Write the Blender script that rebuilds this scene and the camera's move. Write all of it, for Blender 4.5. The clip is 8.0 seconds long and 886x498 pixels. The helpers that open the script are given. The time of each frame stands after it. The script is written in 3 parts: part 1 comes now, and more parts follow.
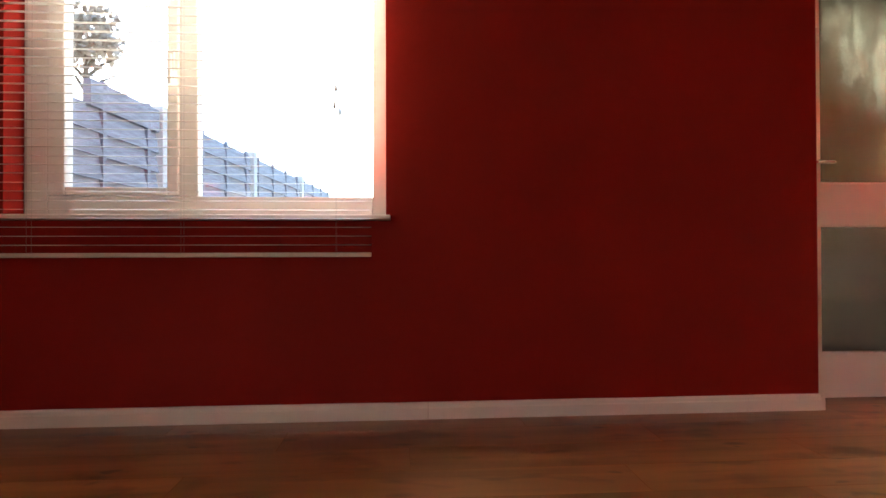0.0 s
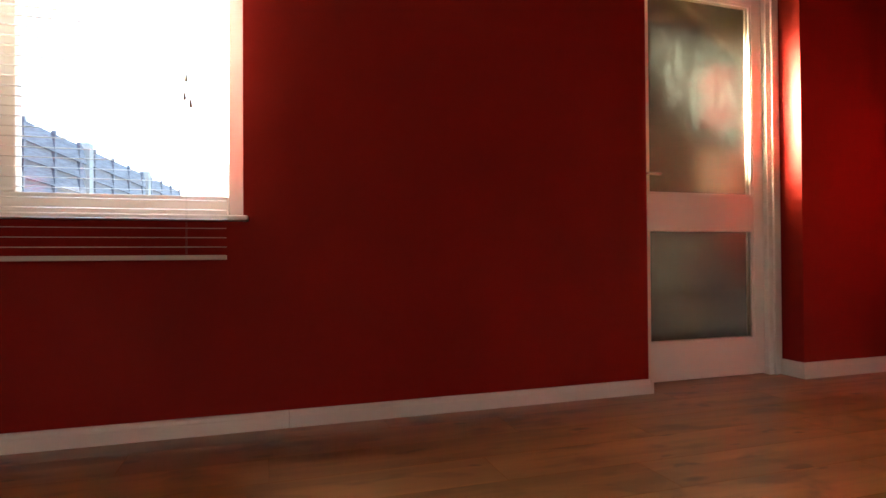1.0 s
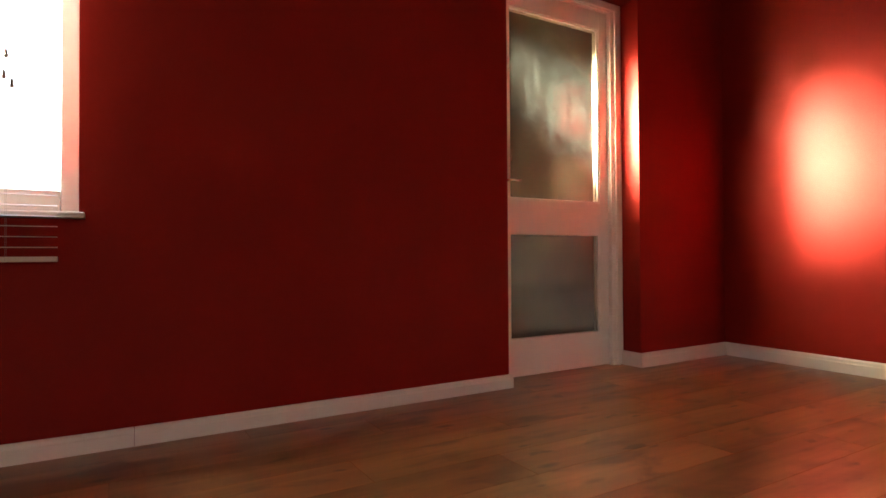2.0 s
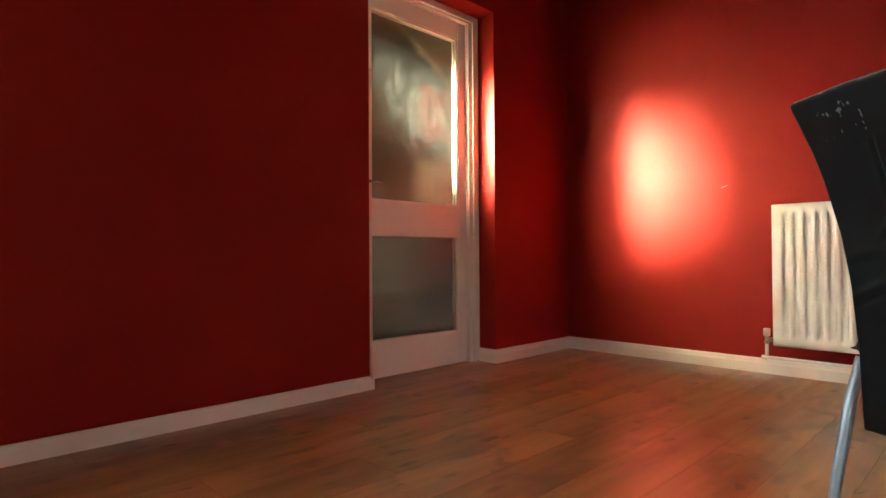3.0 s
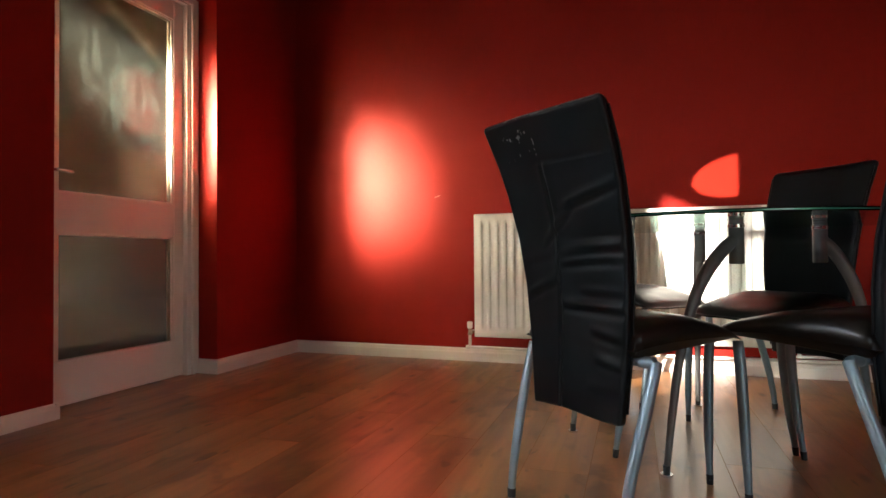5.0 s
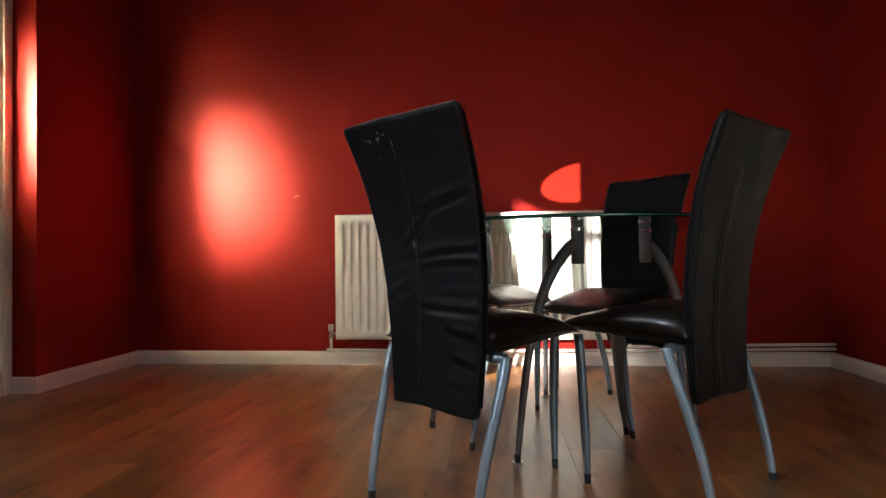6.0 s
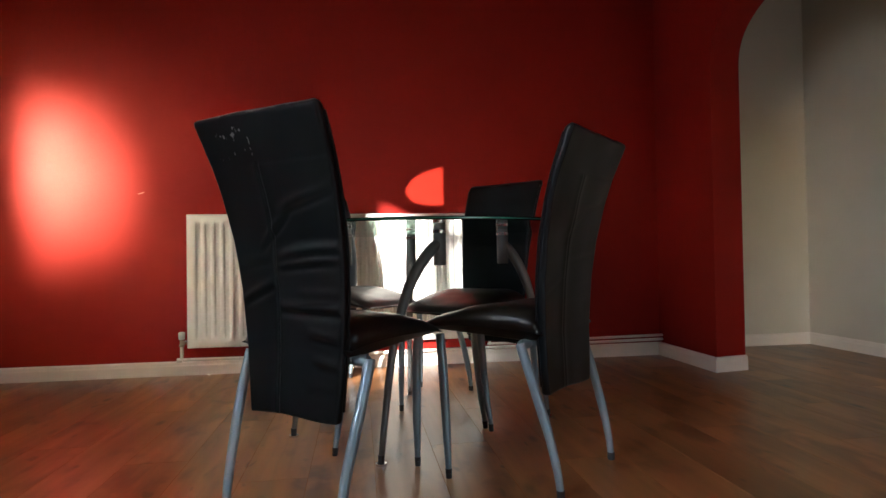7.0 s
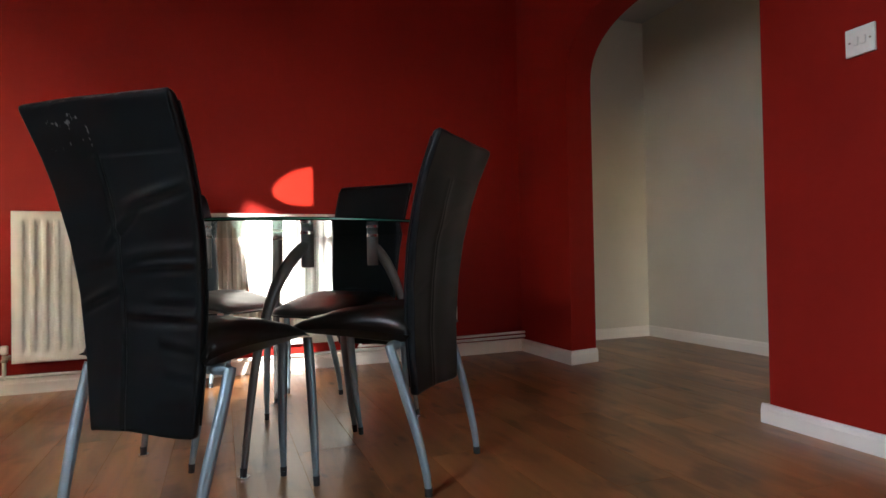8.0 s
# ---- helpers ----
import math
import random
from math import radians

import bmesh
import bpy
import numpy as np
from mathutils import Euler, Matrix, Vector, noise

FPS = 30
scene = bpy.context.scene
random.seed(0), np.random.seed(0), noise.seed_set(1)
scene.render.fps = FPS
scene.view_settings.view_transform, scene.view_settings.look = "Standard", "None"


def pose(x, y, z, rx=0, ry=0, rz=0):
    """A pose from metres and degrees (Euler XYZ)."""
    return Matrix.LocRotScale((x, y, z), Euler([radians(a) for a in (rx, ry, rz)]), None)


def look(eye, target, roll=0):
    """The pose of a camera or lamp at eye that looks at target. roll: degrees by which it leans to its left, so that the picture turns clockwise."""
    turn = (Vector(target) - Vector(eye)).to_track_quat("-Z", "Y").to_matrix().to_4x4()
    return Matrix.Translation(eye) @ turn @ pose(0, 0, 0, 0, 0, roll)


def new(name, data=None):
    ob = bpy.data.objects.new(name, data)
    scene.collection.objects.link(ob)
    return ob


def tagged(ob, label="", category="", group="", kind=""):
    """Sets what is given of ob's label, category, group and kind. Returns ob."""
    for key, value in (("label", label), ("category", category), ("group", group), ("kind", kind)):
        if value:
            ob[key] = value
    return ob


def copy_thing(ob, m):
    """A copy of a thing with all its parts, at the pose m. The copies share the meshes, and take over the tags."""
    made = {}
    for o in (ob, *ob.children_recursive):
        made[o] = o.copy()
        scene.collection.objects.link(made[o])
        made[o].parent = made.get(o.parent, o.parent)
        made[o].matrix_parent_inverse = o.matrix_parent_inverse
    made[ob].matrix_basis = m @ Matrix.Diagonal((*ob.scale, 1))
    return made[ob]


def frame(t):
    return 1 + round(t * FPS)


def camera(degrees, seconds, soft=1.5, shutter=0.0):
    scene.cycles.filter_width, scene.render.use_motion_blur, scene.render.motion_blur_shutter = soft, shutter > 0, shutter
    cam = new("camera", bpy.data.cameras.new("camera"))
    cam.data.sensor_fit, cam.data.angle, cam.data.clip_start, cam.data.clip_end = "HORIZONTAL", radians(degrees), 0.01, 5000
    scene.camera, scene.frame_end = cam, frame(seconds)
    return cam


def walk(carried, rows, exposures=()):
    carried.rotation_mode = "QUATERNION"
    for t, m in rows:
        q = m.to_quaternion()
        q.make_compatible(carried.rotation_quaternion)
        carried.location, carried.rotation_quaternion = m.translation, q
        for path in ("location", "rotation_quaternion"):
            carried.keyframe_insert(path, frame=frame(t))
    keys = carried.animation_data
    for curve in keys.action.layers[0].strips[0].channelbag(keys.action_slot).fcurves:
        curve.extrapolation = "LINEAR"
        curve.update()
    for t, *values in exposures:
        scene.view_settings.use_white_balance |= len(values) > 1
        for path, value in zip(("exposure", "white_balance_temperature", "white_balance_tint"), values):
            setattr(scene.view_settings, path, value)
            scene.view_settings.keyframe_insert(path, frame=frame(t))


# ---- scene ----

# ---------------------------------------------------------------- camera: a slow pan on a low tripod
cam = camera(76.32, 8.0, soft=1.5)
PATH = [(0, -3.99, 0.52, 0.16), (0.5, -10.48, 0.60, 0.26), (1, -17.48, 0.68, 0.37), (1.5, -23.87, 0.71, 0.34), (3, -44.43, 0.84, 0.35), (3.5, -50.89, 0.80, 0.28), (4, -57.96, 0.88, 0.35), (4.5, -64.46, 0.92, 0.36), (6, -85.03, 0.95, 0.68), (6.5, -91.53, 0.95, 0.77), (7, -98.50, 0.94, 0.91), (7.5, -104.99, 0.93, 0.97), (8, -111.38, 0.90, 1.03)]
R = 0.041          # the lens sits this far ahead of the tripod's axis
EYE = 0.62
walk(cam, [(t, pose(-R * math.sin(radians(y)), R * math.cos(radians(y)), EYE, 90 + p, r, y)) for t, y, p, r in PATH],
     exposures=[(0.0, 3.48, 6100, 11), (1.5, 3.38, 6100, 11), (3.0, 3.38, 6100, 10), (4.5, 3.10, 5900, 10), (6.0, 2.66, 5700, 10), (8.0, 2.78, 5500, 10)])

# ---------------------------------------------------------------- light
SLOPE, RISE = 0.684, 0.272     # the sun's way: 1 east, 0.684 south; tangent of its height
world = bpy.data.worlds.new("sky")
scene.world = world
world.use_nodes = True
wn = world.node_tree.nodes
sky = wn.new("ShaderNodeTexSky")
sky.sky_type, sky.sun_disc = "NISHITA", False
sky.sun_elevation, sky.sun_rotation = math.atan(RISE), math.atan2(-1, SLOPE)
wn["Background"].inputs["Strength"].default_value = 0.15
world.node_tree.links.new(sky.outputs[0], wn["Background"].inputs["Color"])
sun = bpy.data.lights.new("sun", "SUN")
sun.energy, sun.angle, sun.color = 5.0, radians(1.0), (1.0, 0.89, 0.74)
sun_ob = new("sun", sun)
sun_ob.matrix_world = look((0, 0, 0), (1, -SLOPE, -RISE * math.hypot(1, SLOPE)))

# added lamp inside the lobby's high window stands in for the low sun
glow = bpy.data.lights.new("lobby_sun_stand_in", "AREA")
glow.shape, glow.size, glow.size_y, glow.spread = "RECTANGLE", 0.70, 0.34, radians(20)
glow.energy, glow.color = 6.2, (1.0, 0.91, 0.58)
new("lobby_sun_stand_in", glow).matrix_world = look((1.23, 2.92, 1.73), (3.33, 1.66, 1.09))

# fill lamp added for the low sun spread by the door's frosted upper pane
haze = bpy.data.lights.new("door_pane_fill", "AREA")
haze.shape, haze.size, haze.size_y, haze.spread = "ELLIPSE", 0.26, 0.44, radians(58)
haze.energy, haze.color = 0.28, (1.0, 0.83, 0.50)
new("door_pane_fill", haze).matrix_world = look((2.15, 2.20, 1.45), (3.33, 1.44, 0.96))

# lamp added for the sun thrown up from the glass tabletop onto the wall
glint = bpy.data.lights.new("tabletop_glint_lamp", "AREA")
glint.shape, glint.size, glint.size_y, glint.spread = "ELLIPSE", 0.36, 0.21, radians(2)
glint.energy, glint.color, glint.use_nodes = 0.21, (1.0, 0.84, 0.50), True
new("tabletop_glint_lamp", glint).matrix_world = look((2.708, -0.078, 0.842), (3.708, -0.078 - SLOPE, 0.842 + RISE * math.hypot(1, SLOPE)))
# emission masked by position, in place of the window mullion's cut on one side
gn, gl = glint.node_tree.nodes, glint.node_tree.links
place, across, past = gn.new("ShaderNodeNewGeometry"), gn.new("ShaderNodeVectorMath"), gn.new("ShaderNodeMath")
across.operation, past.operation = "DOT_PRODUCT", "GREATER_THAN"
across.inputs[1].default_value, past.inputs[1].default_value = (0.5645, 0.8254, 0), 1.464
gl.new(place.outputs["Position"], across.inputs[0])
gl.new(across.outputs["Value"], past.inputs[0])
gl.new(past.outputs[0], gn["Emission"].inputs["Strength"])

# lamp added in the big window's head to strengthen the open sky above the garden
skylight = bpy.data.lights.new("garden_window_light", "AREA")
skylight.shape, skylight.size, skylight.size_y, skylight.spread = "RECTANGLE", 1.30, 0.50, radians(74)
skylight.energy, skylight.color = 4.4, (0.90, 0.95, 1.0)
new("garden_window_light", skylight).matrix_world = look((-0.77, 2.44, 1.93), (0.15, -1.85, -0.80))


# ---------------------------------------------------------------- materials
def material(name, color, rough=0.5, metal=0.0, var=0.0, var_scale=3.0, bump=0.0, bump_scale=60.0, spots=0.0, spot_scale=14.0, spot_color=None,
             stretch=(1, 1, 1), rough_var=0.0, coat=0.0, spec=0.5):
    """A painted, metal or leather surface: broad drift of tone, spots of wear, fine relief."""
    m = bpy.data.materials.new(name)
    m.use_nodes = True
    n, l = m.node_tree.nodes, m.node_tree.links
    p = n["Principled BSDF"]
    p.inputs["Base Color"].default_value = (*color, 1)
    p.inputs["Roughness"].default_value, p.inputs["Metallic"].default_value = rough, metal
    p.inputs["Coat Weight"].default_value, p.inputs["Specular IOR Level"].default_value = coat, spec
    tc, mp = n.new("ShaderNodeTexCoord"), n.new("ShaderNodeMapping")
    mp.inputs["Scale"].default_value = stretch
    l.new(tc.outputs["Object"], mp.inputs["Vector"])

    def cloud(scale, detail=4.0):
        t = n.new("ShaderNodeTexNoise")
        t.inputs["Scale"].default_value, t.inputs["Detail"].default_value = scale, detail
        l.new(mp.outputs[0], t.inputs["Vector"])
        return t
    out = None
    if var:
        t, ramp, mix = cloud(var_scale), n.new("ShaderNodeMapRange"), n.new("ShaderNodeMix")
        ramp.inputs[1].default_value, ramp.inputs[2].default_value = 0.3, 0.7
        ramp.inputs[3].default_value, ramp.inputs[4].default_value = 1 - var, 1 + var
        mix.data_type, mix.blend_type = "RGBA", "MULTIPLY"
        mix.inputs[0].default_value = 1
        mix.inputs[6].default_value = (*color, 1)
        l.new(t.outputs["Fac"], ramp.inputs[0])
        l.new(ramp.outputs[0], mix.inputs[7])
        out = mix.outputs[2]
    if spots:
        t, ramp, mix = cloud(spot_scale, 6.0), n.new("ShaderNodeMapRange"), n.new("ShaderNodeMix")
        ramp.inputs[1].default_value, ramp.inputs[2].default_value, ramp.inputs[4].default_value = 0.62, 0.75, spots
        mix.data_type = "RGBA"
        mix.inputs[6].default_value = (*color, 1)
        mix.inputs[7].default_value = (*(spot_color or [c * 0.6 for c in color]), 1)
        l.new(t.outputs["Fac"], ramp.inputs[0])
        l.new(ramp.outputs[0], mix.inputs[0])
        if out:
            l.new(out, mix.inputs[6])
        out = mix.outputs[2]
    if out:
        l.new(out, p.inputs["Base Color"])
    if rough_var:
        t, ramp = cloud(var_scale * 4), n.new("ShaderNodeMapRange")
        ramp.inputs[3].default_value, ramp.inputs[4].default_value = max(rough - rough_var, 0.02), rough + rough_var
        l.new(t.outputs["Fac"], ramp.inputs[0])
        l.new(ramp.outputs[0], p.inputs["Roughness"])
    if bump:
        t, b = cloud(bump_scale, 3.0), n.new("ShaderNodeBump")
        b.inputs["Strength"].default_value, b.inputs["Distance"].default_value = bump, 0.004
        l.new(t.outputs["Fac"], b.inputs["Height"])
        l.new(b.outputs[0], p.inputs["Normal"])
    return m


RED = material("red_paint", (0.250, 0.0105, 0.0052), 0.6, var=0.10, var_scale=1.3, bump=0.12, bump_scale=170, rough_var=0.06, spec=0.12)
WHITE = material("white_gloss", (0.80, 0.73, 0.65), 0.31, var=0.03, var_scale=2, bump=0.012, bump_scale=22, rough_var=0.02)
SKIRT = material("skirting_paint", (0.80, 0.72, 0.63), 0.31, var=0.05, var_scale=3, bump=0.06, bump_scale=30, rough_var=0.02)
CEIL = material("ceiling_paint", (0.46, 0.44, 0.40), 0.9, var=0.04, bump=0.2, bump_scale=80)
HALL = material("pale_emulsion", (0.62, 0.56, 0.455), 0.8, var=0.06, var_scale=1.5, bump=0.08, bump_scale=120)
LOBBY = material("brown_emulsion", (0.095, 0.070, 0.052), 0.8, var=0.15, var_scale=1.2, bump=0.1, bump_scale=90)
UPVC = material("white_plastic", (0.78, 0.74, 0.66), 0.36, var=0.03, rough_var=0.05)
SLAT = material("slat_enamel", (0.60, 0.53, 0.44), 0.4, var=0.05, var_scale=6)
CORD = material("dull_cord", (0.34, 0.30, 0.26), 0.8)
RADI = material("radiator_enamel", (0.76, 0.72, 0.64), 0.36, var=0.02, var_scale=2)
LEATHER = material("black_leather", (0.0048, 0.0068, 0.0080), 0.33, var=0.3, var_scale=6, bump=0.025, bump_scale=330, rough_var=0.035, spec=0.25)
SEATLEATHER = material("dark_seat_leather", (0.0055, 0.0046, 0.0036), 0.36, var=0.25, var_scale=5, bump=0.008, bump_scale=330, rough_var=0.03, spec=0.5)
TABLESTEEL = material("grey_lacquer", (0.20, 0.19, 0.178), 0.5, 0.4, var=0.10, var_scale=12, rough_var=0.05)
STEEL = material("silver_lacquer", (0.24, 0.31, 0.345), 0.44, 0.55, var=0.10, var_scale=12, rough_var=0.05)
CHROME = material("chrome", (0.75, 0.75, 0.76), 0.24, 1.0, rough_var=0.06)
BLACK = material("black_plastic", (0.015, 0.015, 0.015), 0.5, var=0.2)
BRASS = material("dull_brass", (0.35, 0.30, 0.22), 0.4, 0.9, var=0.2, var_scale=30)
FENCE = material("weathered_fence_board", (0.20, 0.20, 0.225), 0.85, var=0.3, var_scale=5, bump=0.5, bump_scale=40, stretch=(1, 1, 8))
CONCRETE = material("concrete", (0.42, 0.41, 0.38), 0.9, var=0.15, var_scale=4, bump=0.3, bump_scale=50)
GROUND = material("paving_and_soil", (0.20, 0.19, 0.15), 0.95, var=0.3, var_scale=0.8, bump=0.4, bump_scale=12, spots=0.7, spot_scale=1.2, spot_color=(0.07, 0.10, 0.03))
BARK = material("bark", (0.10, 0.075, 0.055), 0.9, var=0.3, var_scale=8, bump=0.7, bump_scale=30)
LEAF = material("leaf", (0.27, 0.22, 0.18), 0.6, var=0.4, var_scale=2.5)
CLOTH = material("red_cloth", (0.75, 0.03, 0.03), 0.9, var=0.2, var_scale=8, bump=0.4, bump_scale=90)
# cream colour that imitates a reflection in the door pane
CREAMBLOB = material("cream_reflection", (0.66, 0.60, 0.48), 0.9, var=0.15, var_scale=8, bump=0.4, bump_scale=90)
MARK = material("bare_plaster", (0.48, 0.20, 0.16), 0.9, var=0.1)


def scuffed(base):
    """The same leather, rubbed through to its pale backing near one upper corner."""
    m = base.copy()
    m.name = "scuffed_leather"
    n, l = m.node_tree.nodes, m.node_tree.links
    p = n["Principled BSDF"]
    source = p.inputs["Base Color"].links[0].from_socket
    tc, sep = n.new("ShaderNodeTexCoord"), n.new("ShaderNodeSeparateXYZ")
    l.new(tc.outputs["Object"], sep.inputs[0])

    def near(axis, centre, width):
        a, b, c = n.new("ShaderNodeMath"), n.new("ShaderNodeMath"), n.new("ShaderNodeMath")
        a.operation, b.operation, c.operation = "SUBTRACT", "ABSOLUTE", "LESS_THAN"
        a.inputs[1].default_value, c.inputs[1].default_value = centre, width
        l.new(sep.outputs[axis], a.inputs[0])
        l.new(a.outputs[0], b.inputs[0])
        l.new(b.outputs[0], c.inputs[0])
        return c.outputs[0]
    t, r = n.new("ShaderNodeTexNoise"), n.new("ShaderNodeMapRange")
    mp = n.new("ShaderNodeMapping")
    mp.inputs["Scale"].default_value = (1, 1, 0.55)
    l.new(tc.outputs["Object"], mp.inputs["Vector"])
    l.new(mp.outputs[0], t.inputs["Vector"])
    t.inputs["Scale"].default_value, t.inputs["Detail"].default_value = 75, 3
    r.inputs[1].default_value, r.inputs[2].default_value = 0.62, 0.70
    l.new(t.outputs["Fac"], r.inputs[0])
    one, two = n.new("ShaderNodeMath"), n.new("ShaderNodeMath")
    one.operation = two.operation = "MULTIPLY"
    l.new(near(1, 0.085, 0.055), one.inputs[0])
    l.new(near(2, 0.893, 0.035), one.inputs[1])
    l.new(one.outputs[0], two.inputs[0])
    l.new(r.outputs[0], two.inputs[1])
    rim, rubbed, worn, both = n.new("ShaderNodeTexNoise"), n.new("ShaderNodeMapRange"), n.new("ShaderNodeMath"), n.new("ShaderNodeMath")
    rim.inputs["Scale"].default_value, rim.inputs["Detail"].default_value = 38, 5
    l.new(tc.outputs["Object"], rim.inputs["Vector"])
    rubbed.inputs[1].default_value, rubbed.inputs[2].default_value, rubbed.inputs[4].default_value = 0.50, 0.66, 0.45
    l.new(rim.outputs["Fac"], rubbed.inputs[0])
    worn.operation, both.operation = "MULTIPLY", "MAXIMUM"
    l.new(near(2, 0.956, 0.006), worn.inputs[0])
    l.new(rubbed.outputs[0], worn.inputs[1])
    l.new(worn.outputs[0], both.inputs[0])
    l.new(two.outputs[0], both.inputs[1])
    mix = n.new("ShaderNodeMix")
    mix.data_type = "RGBA"
    mix.inputs[7].default_value = (0.24, 0.24, 0.24, 1)
    l.new(both.outputs[0], mix.inputs[0])
    l.new(source, mix.inputs[6])
    l.new(mix.outputs[2], p.inputs["Base Color"])
    return m


SCUFFED = scuffed(LEATHER)


def glass(name, color, rough, coat=0.0, dirt=False, coat_rough=0.06, ior=1.45):
    m = bpy.data.materials.new(name)
    m.use_nodes = True
    n, l = m.node_tree.nodes, m.node_tree.links
    p = n["Principled BSDF"]
    p.inputs["Base Color"].default_value = (*color, 1)
    p.inputs["Roughness"].default_value, p.inputs["Transmission Weight"].default_value, p.inputs["IOR"].default_value = rough, 1.0, ior
    p.inputs["Coat Weight"].default_value, p.inputs["Coat Roughness"].default_value = coat, coat_rough
    if dirt:
        tc, t, r, mix = n.new("ShaderNodeTexCoord"), n.new("ShaderNodeTexNoise"), n.new("ShaderNodeMapRange"), n.new("ShaderNodeMixShader")
        film = n.new("ShaderNodeBsdfDiffuse")
        both, thru = n.new("ShaderNodeMixShader"), n.new("ShaderNodeBsdfTranslucent")
        film.inputs[0].default_value = thru.inputs[0].default_value = (0.62, 0.66, 0.68, 1)
        mp = n.new("ShaderNodeMapping")
        mp.inputs["Scale"].default_value = (1.6, 1, 1.0)
        l.new(tc.outputs["Object"], mp.inputs["Vector"])
        l.new(mp.outputs[0], t.inputs["Vector"])
        t.inputs["Scale"].default_value, t.inputs["Detail"].default_value, t.inputs["Distortion"].default_value = 7, 8, 1.2
        r.inputs[1].default_value, r.inputs[2].default_value, r.inputs[3].default_value, r.inputs[4].default_value = 0.40, 0.78, 0.005, 0.026
        l.new(t.outputs["Fac"], r.inputs[0])
        l.new(film.outputs[0], both.inputs[1])
        l.new(thru.outputs[0], both.inputs[2])
        l.new(r.outputs[0], mix.inputs[0])
        l.new(p.outputs[0], mix.inputs[1])
        l.new(both.outputs[0], mix.inputs[2])
        l.new(mix.outputs[0], n["Material Output"].inputs["Surface"])
    return m


FROST = glass("frosted_glass", (0.84, 0.77, 0.64), 0.18, 0.0, True)
PANE = glass("clear_glass", (0.97, 0.99, 0.98), 0.0)
TOPGLASS = glass("green_edged_glass", (0.62, 0.90, 0.79), 0.0, ior=1.28)


def wood():
    """Oak laminate: long grain, cathedral figure and knots, each board of its own tone."""
    m = bpy.data.materials.new("oak_laminate")
    m.use_nodes = True
    n, l = m.node_tree.nodes, m.node_tree.links
    p = n["Principled BSDF"]
    tc, info = n.new("ShaderNodeTexCoord"), n.new("ShaderNodeObjectInfo")
    shift = n.new("ShaderNodeVectorMath")
    shift.operation = "MULTIPLY_ADD"
    wide = n.new("ShaderNodeCombineXYZ")
    for k in range(3):
        l.new(info.outputs["Random"], wide.inputs[k])
    shift.inputs[1].default_value = (31, 17, 7)
    l.new(wide.outputs[0], shift.inputs[0])
    l.new(tc.outputs["Object"], shift.inputs[2])

    def noise_at(scale, stretch, detail, distortion=0.0):
        mp, t = n.new("ShaderNodeMapping"), n.new("ShaderNodeTexNoise")
        mp.inputs["Scale"].default_value = stretch
        l.new(shift.outputs[0], mp.inputs["Vector"])
        l.new(mp.outputs[0], t.inputs["Vector"])
        t.inputs["Scale"].default_value, t.inputs["Detail"].default_value, t.inputs["Distortion"].default_value = scale, detail, distortion
        return t.outputs["Fac"]

    def band(value, low, high, a, b):
        r = n.new("ShaderNodeMapRange")
        for k, v in enumerate((low, high, a, b)):
            r.inputs[k + 1].default_value = v
        l.new(value, r.inputs[0])
        return r.outputs[0]

    def blend(fac, a, b, mode="MIX"):
        x = n.new("ShaderNodeMix")
        x.data_type, x.blend_type = "RGBA", mode
        for socket, v in ((x.inputs[0], fac), (x.inputs[6], a), (x.inputs[7], b)):
            if isinstance(v, (tuple, float, int)):
                socket.default_value = (*v, 1) if isinstance(v, tuple) else v
            else:
                l.new(v, socket)
        return x.outputs[2]
    figure = noise_at(1.7, (0.5, 5.0, 1), 2, 0.4)
    grain = noise_at(14, (0.06, 4.0, 1), 3)
    knots = noise_at(5.0, (0.75, 1.5, 1), 3, 0.5)
    wave, wm = n.new("ShaderNodeTexWave"), n.new("ShaderNodeMapping")
    wave.bands_direction = "Y"
    wm.inputs["Scale"].default_value = (0.22, 1, 1)
    for k, v in (("Scale", 7.0), ("Distortion", 9.0), ("Detail", 2.0), ("Detail Scale", 1.2)):
        wave.inputs[k].default_value = v
    l.new(shift.outputs[0], wm.inputs["Vector"])
    l.new(wm.outputs[0], wave.inputs["Vector"])
    base = blend(band(figure, 0.34, 0.68, 0, 1), (0.385, 0.170, 0.052), (0.20, 0.082, 0.024))
    base = blend(band(wave.outputs["Fac"], 0.55, 1.0, 0, 0.24), base, (0.20, 0.098, 0.040))
    base = blend(band(grain, 0.40, 0.75, 0, 0.10), base, (0.23, 0.12, 0.055))
    base = blend(band(knots, 0.53, 0.68, 0, 0.75), base, (0.10, 0.040, 0.016))
    cells, scatter, pick = n.new("ShaderNodeTexVoronoi"), n.new("ShaderNodeMapping"), n.new("ShaderNodeSeparateColor")
    scatter.inputs["Scale"].default_value = (2.6, 6.5, 1)
    cells.voronoi_dimensions = "2D"
    cells.inputs["Scale"].default_value = 1.0
    l.new(shift.outputs[0], scatter.inputs["Vector"])
    l.new(scatter.outputs[0], cells.inputs["Vector"])
    l.new(cells.outputs["Color"], pick.inputs[0])
    eye, some = band(cells.outputs["Distance"], 0.035, 0.13, 1, 0), band(pick.outputs[0], 0.45, 0.95, 0, 0.9)
    knot = n.new("ShaderNodeMath")
    knot.operation = "MULTIPLY"
    l.new(eye, knot.inputs[0])
    l.new(some, knot.inputs[1])
    base = blend(knot.outputs[0], base, (0.040, 0.016, 0.008))
    cores = noise_at(13.0, (0.7, 1.5, 1), 1, 0.3)
    base = blend(band(cores, 0.70, 0.78, 0, 0.70), base, (0.045, 0.020, 0.010))
    p.inputs["Specular IOR Level"].default_value = 0.75
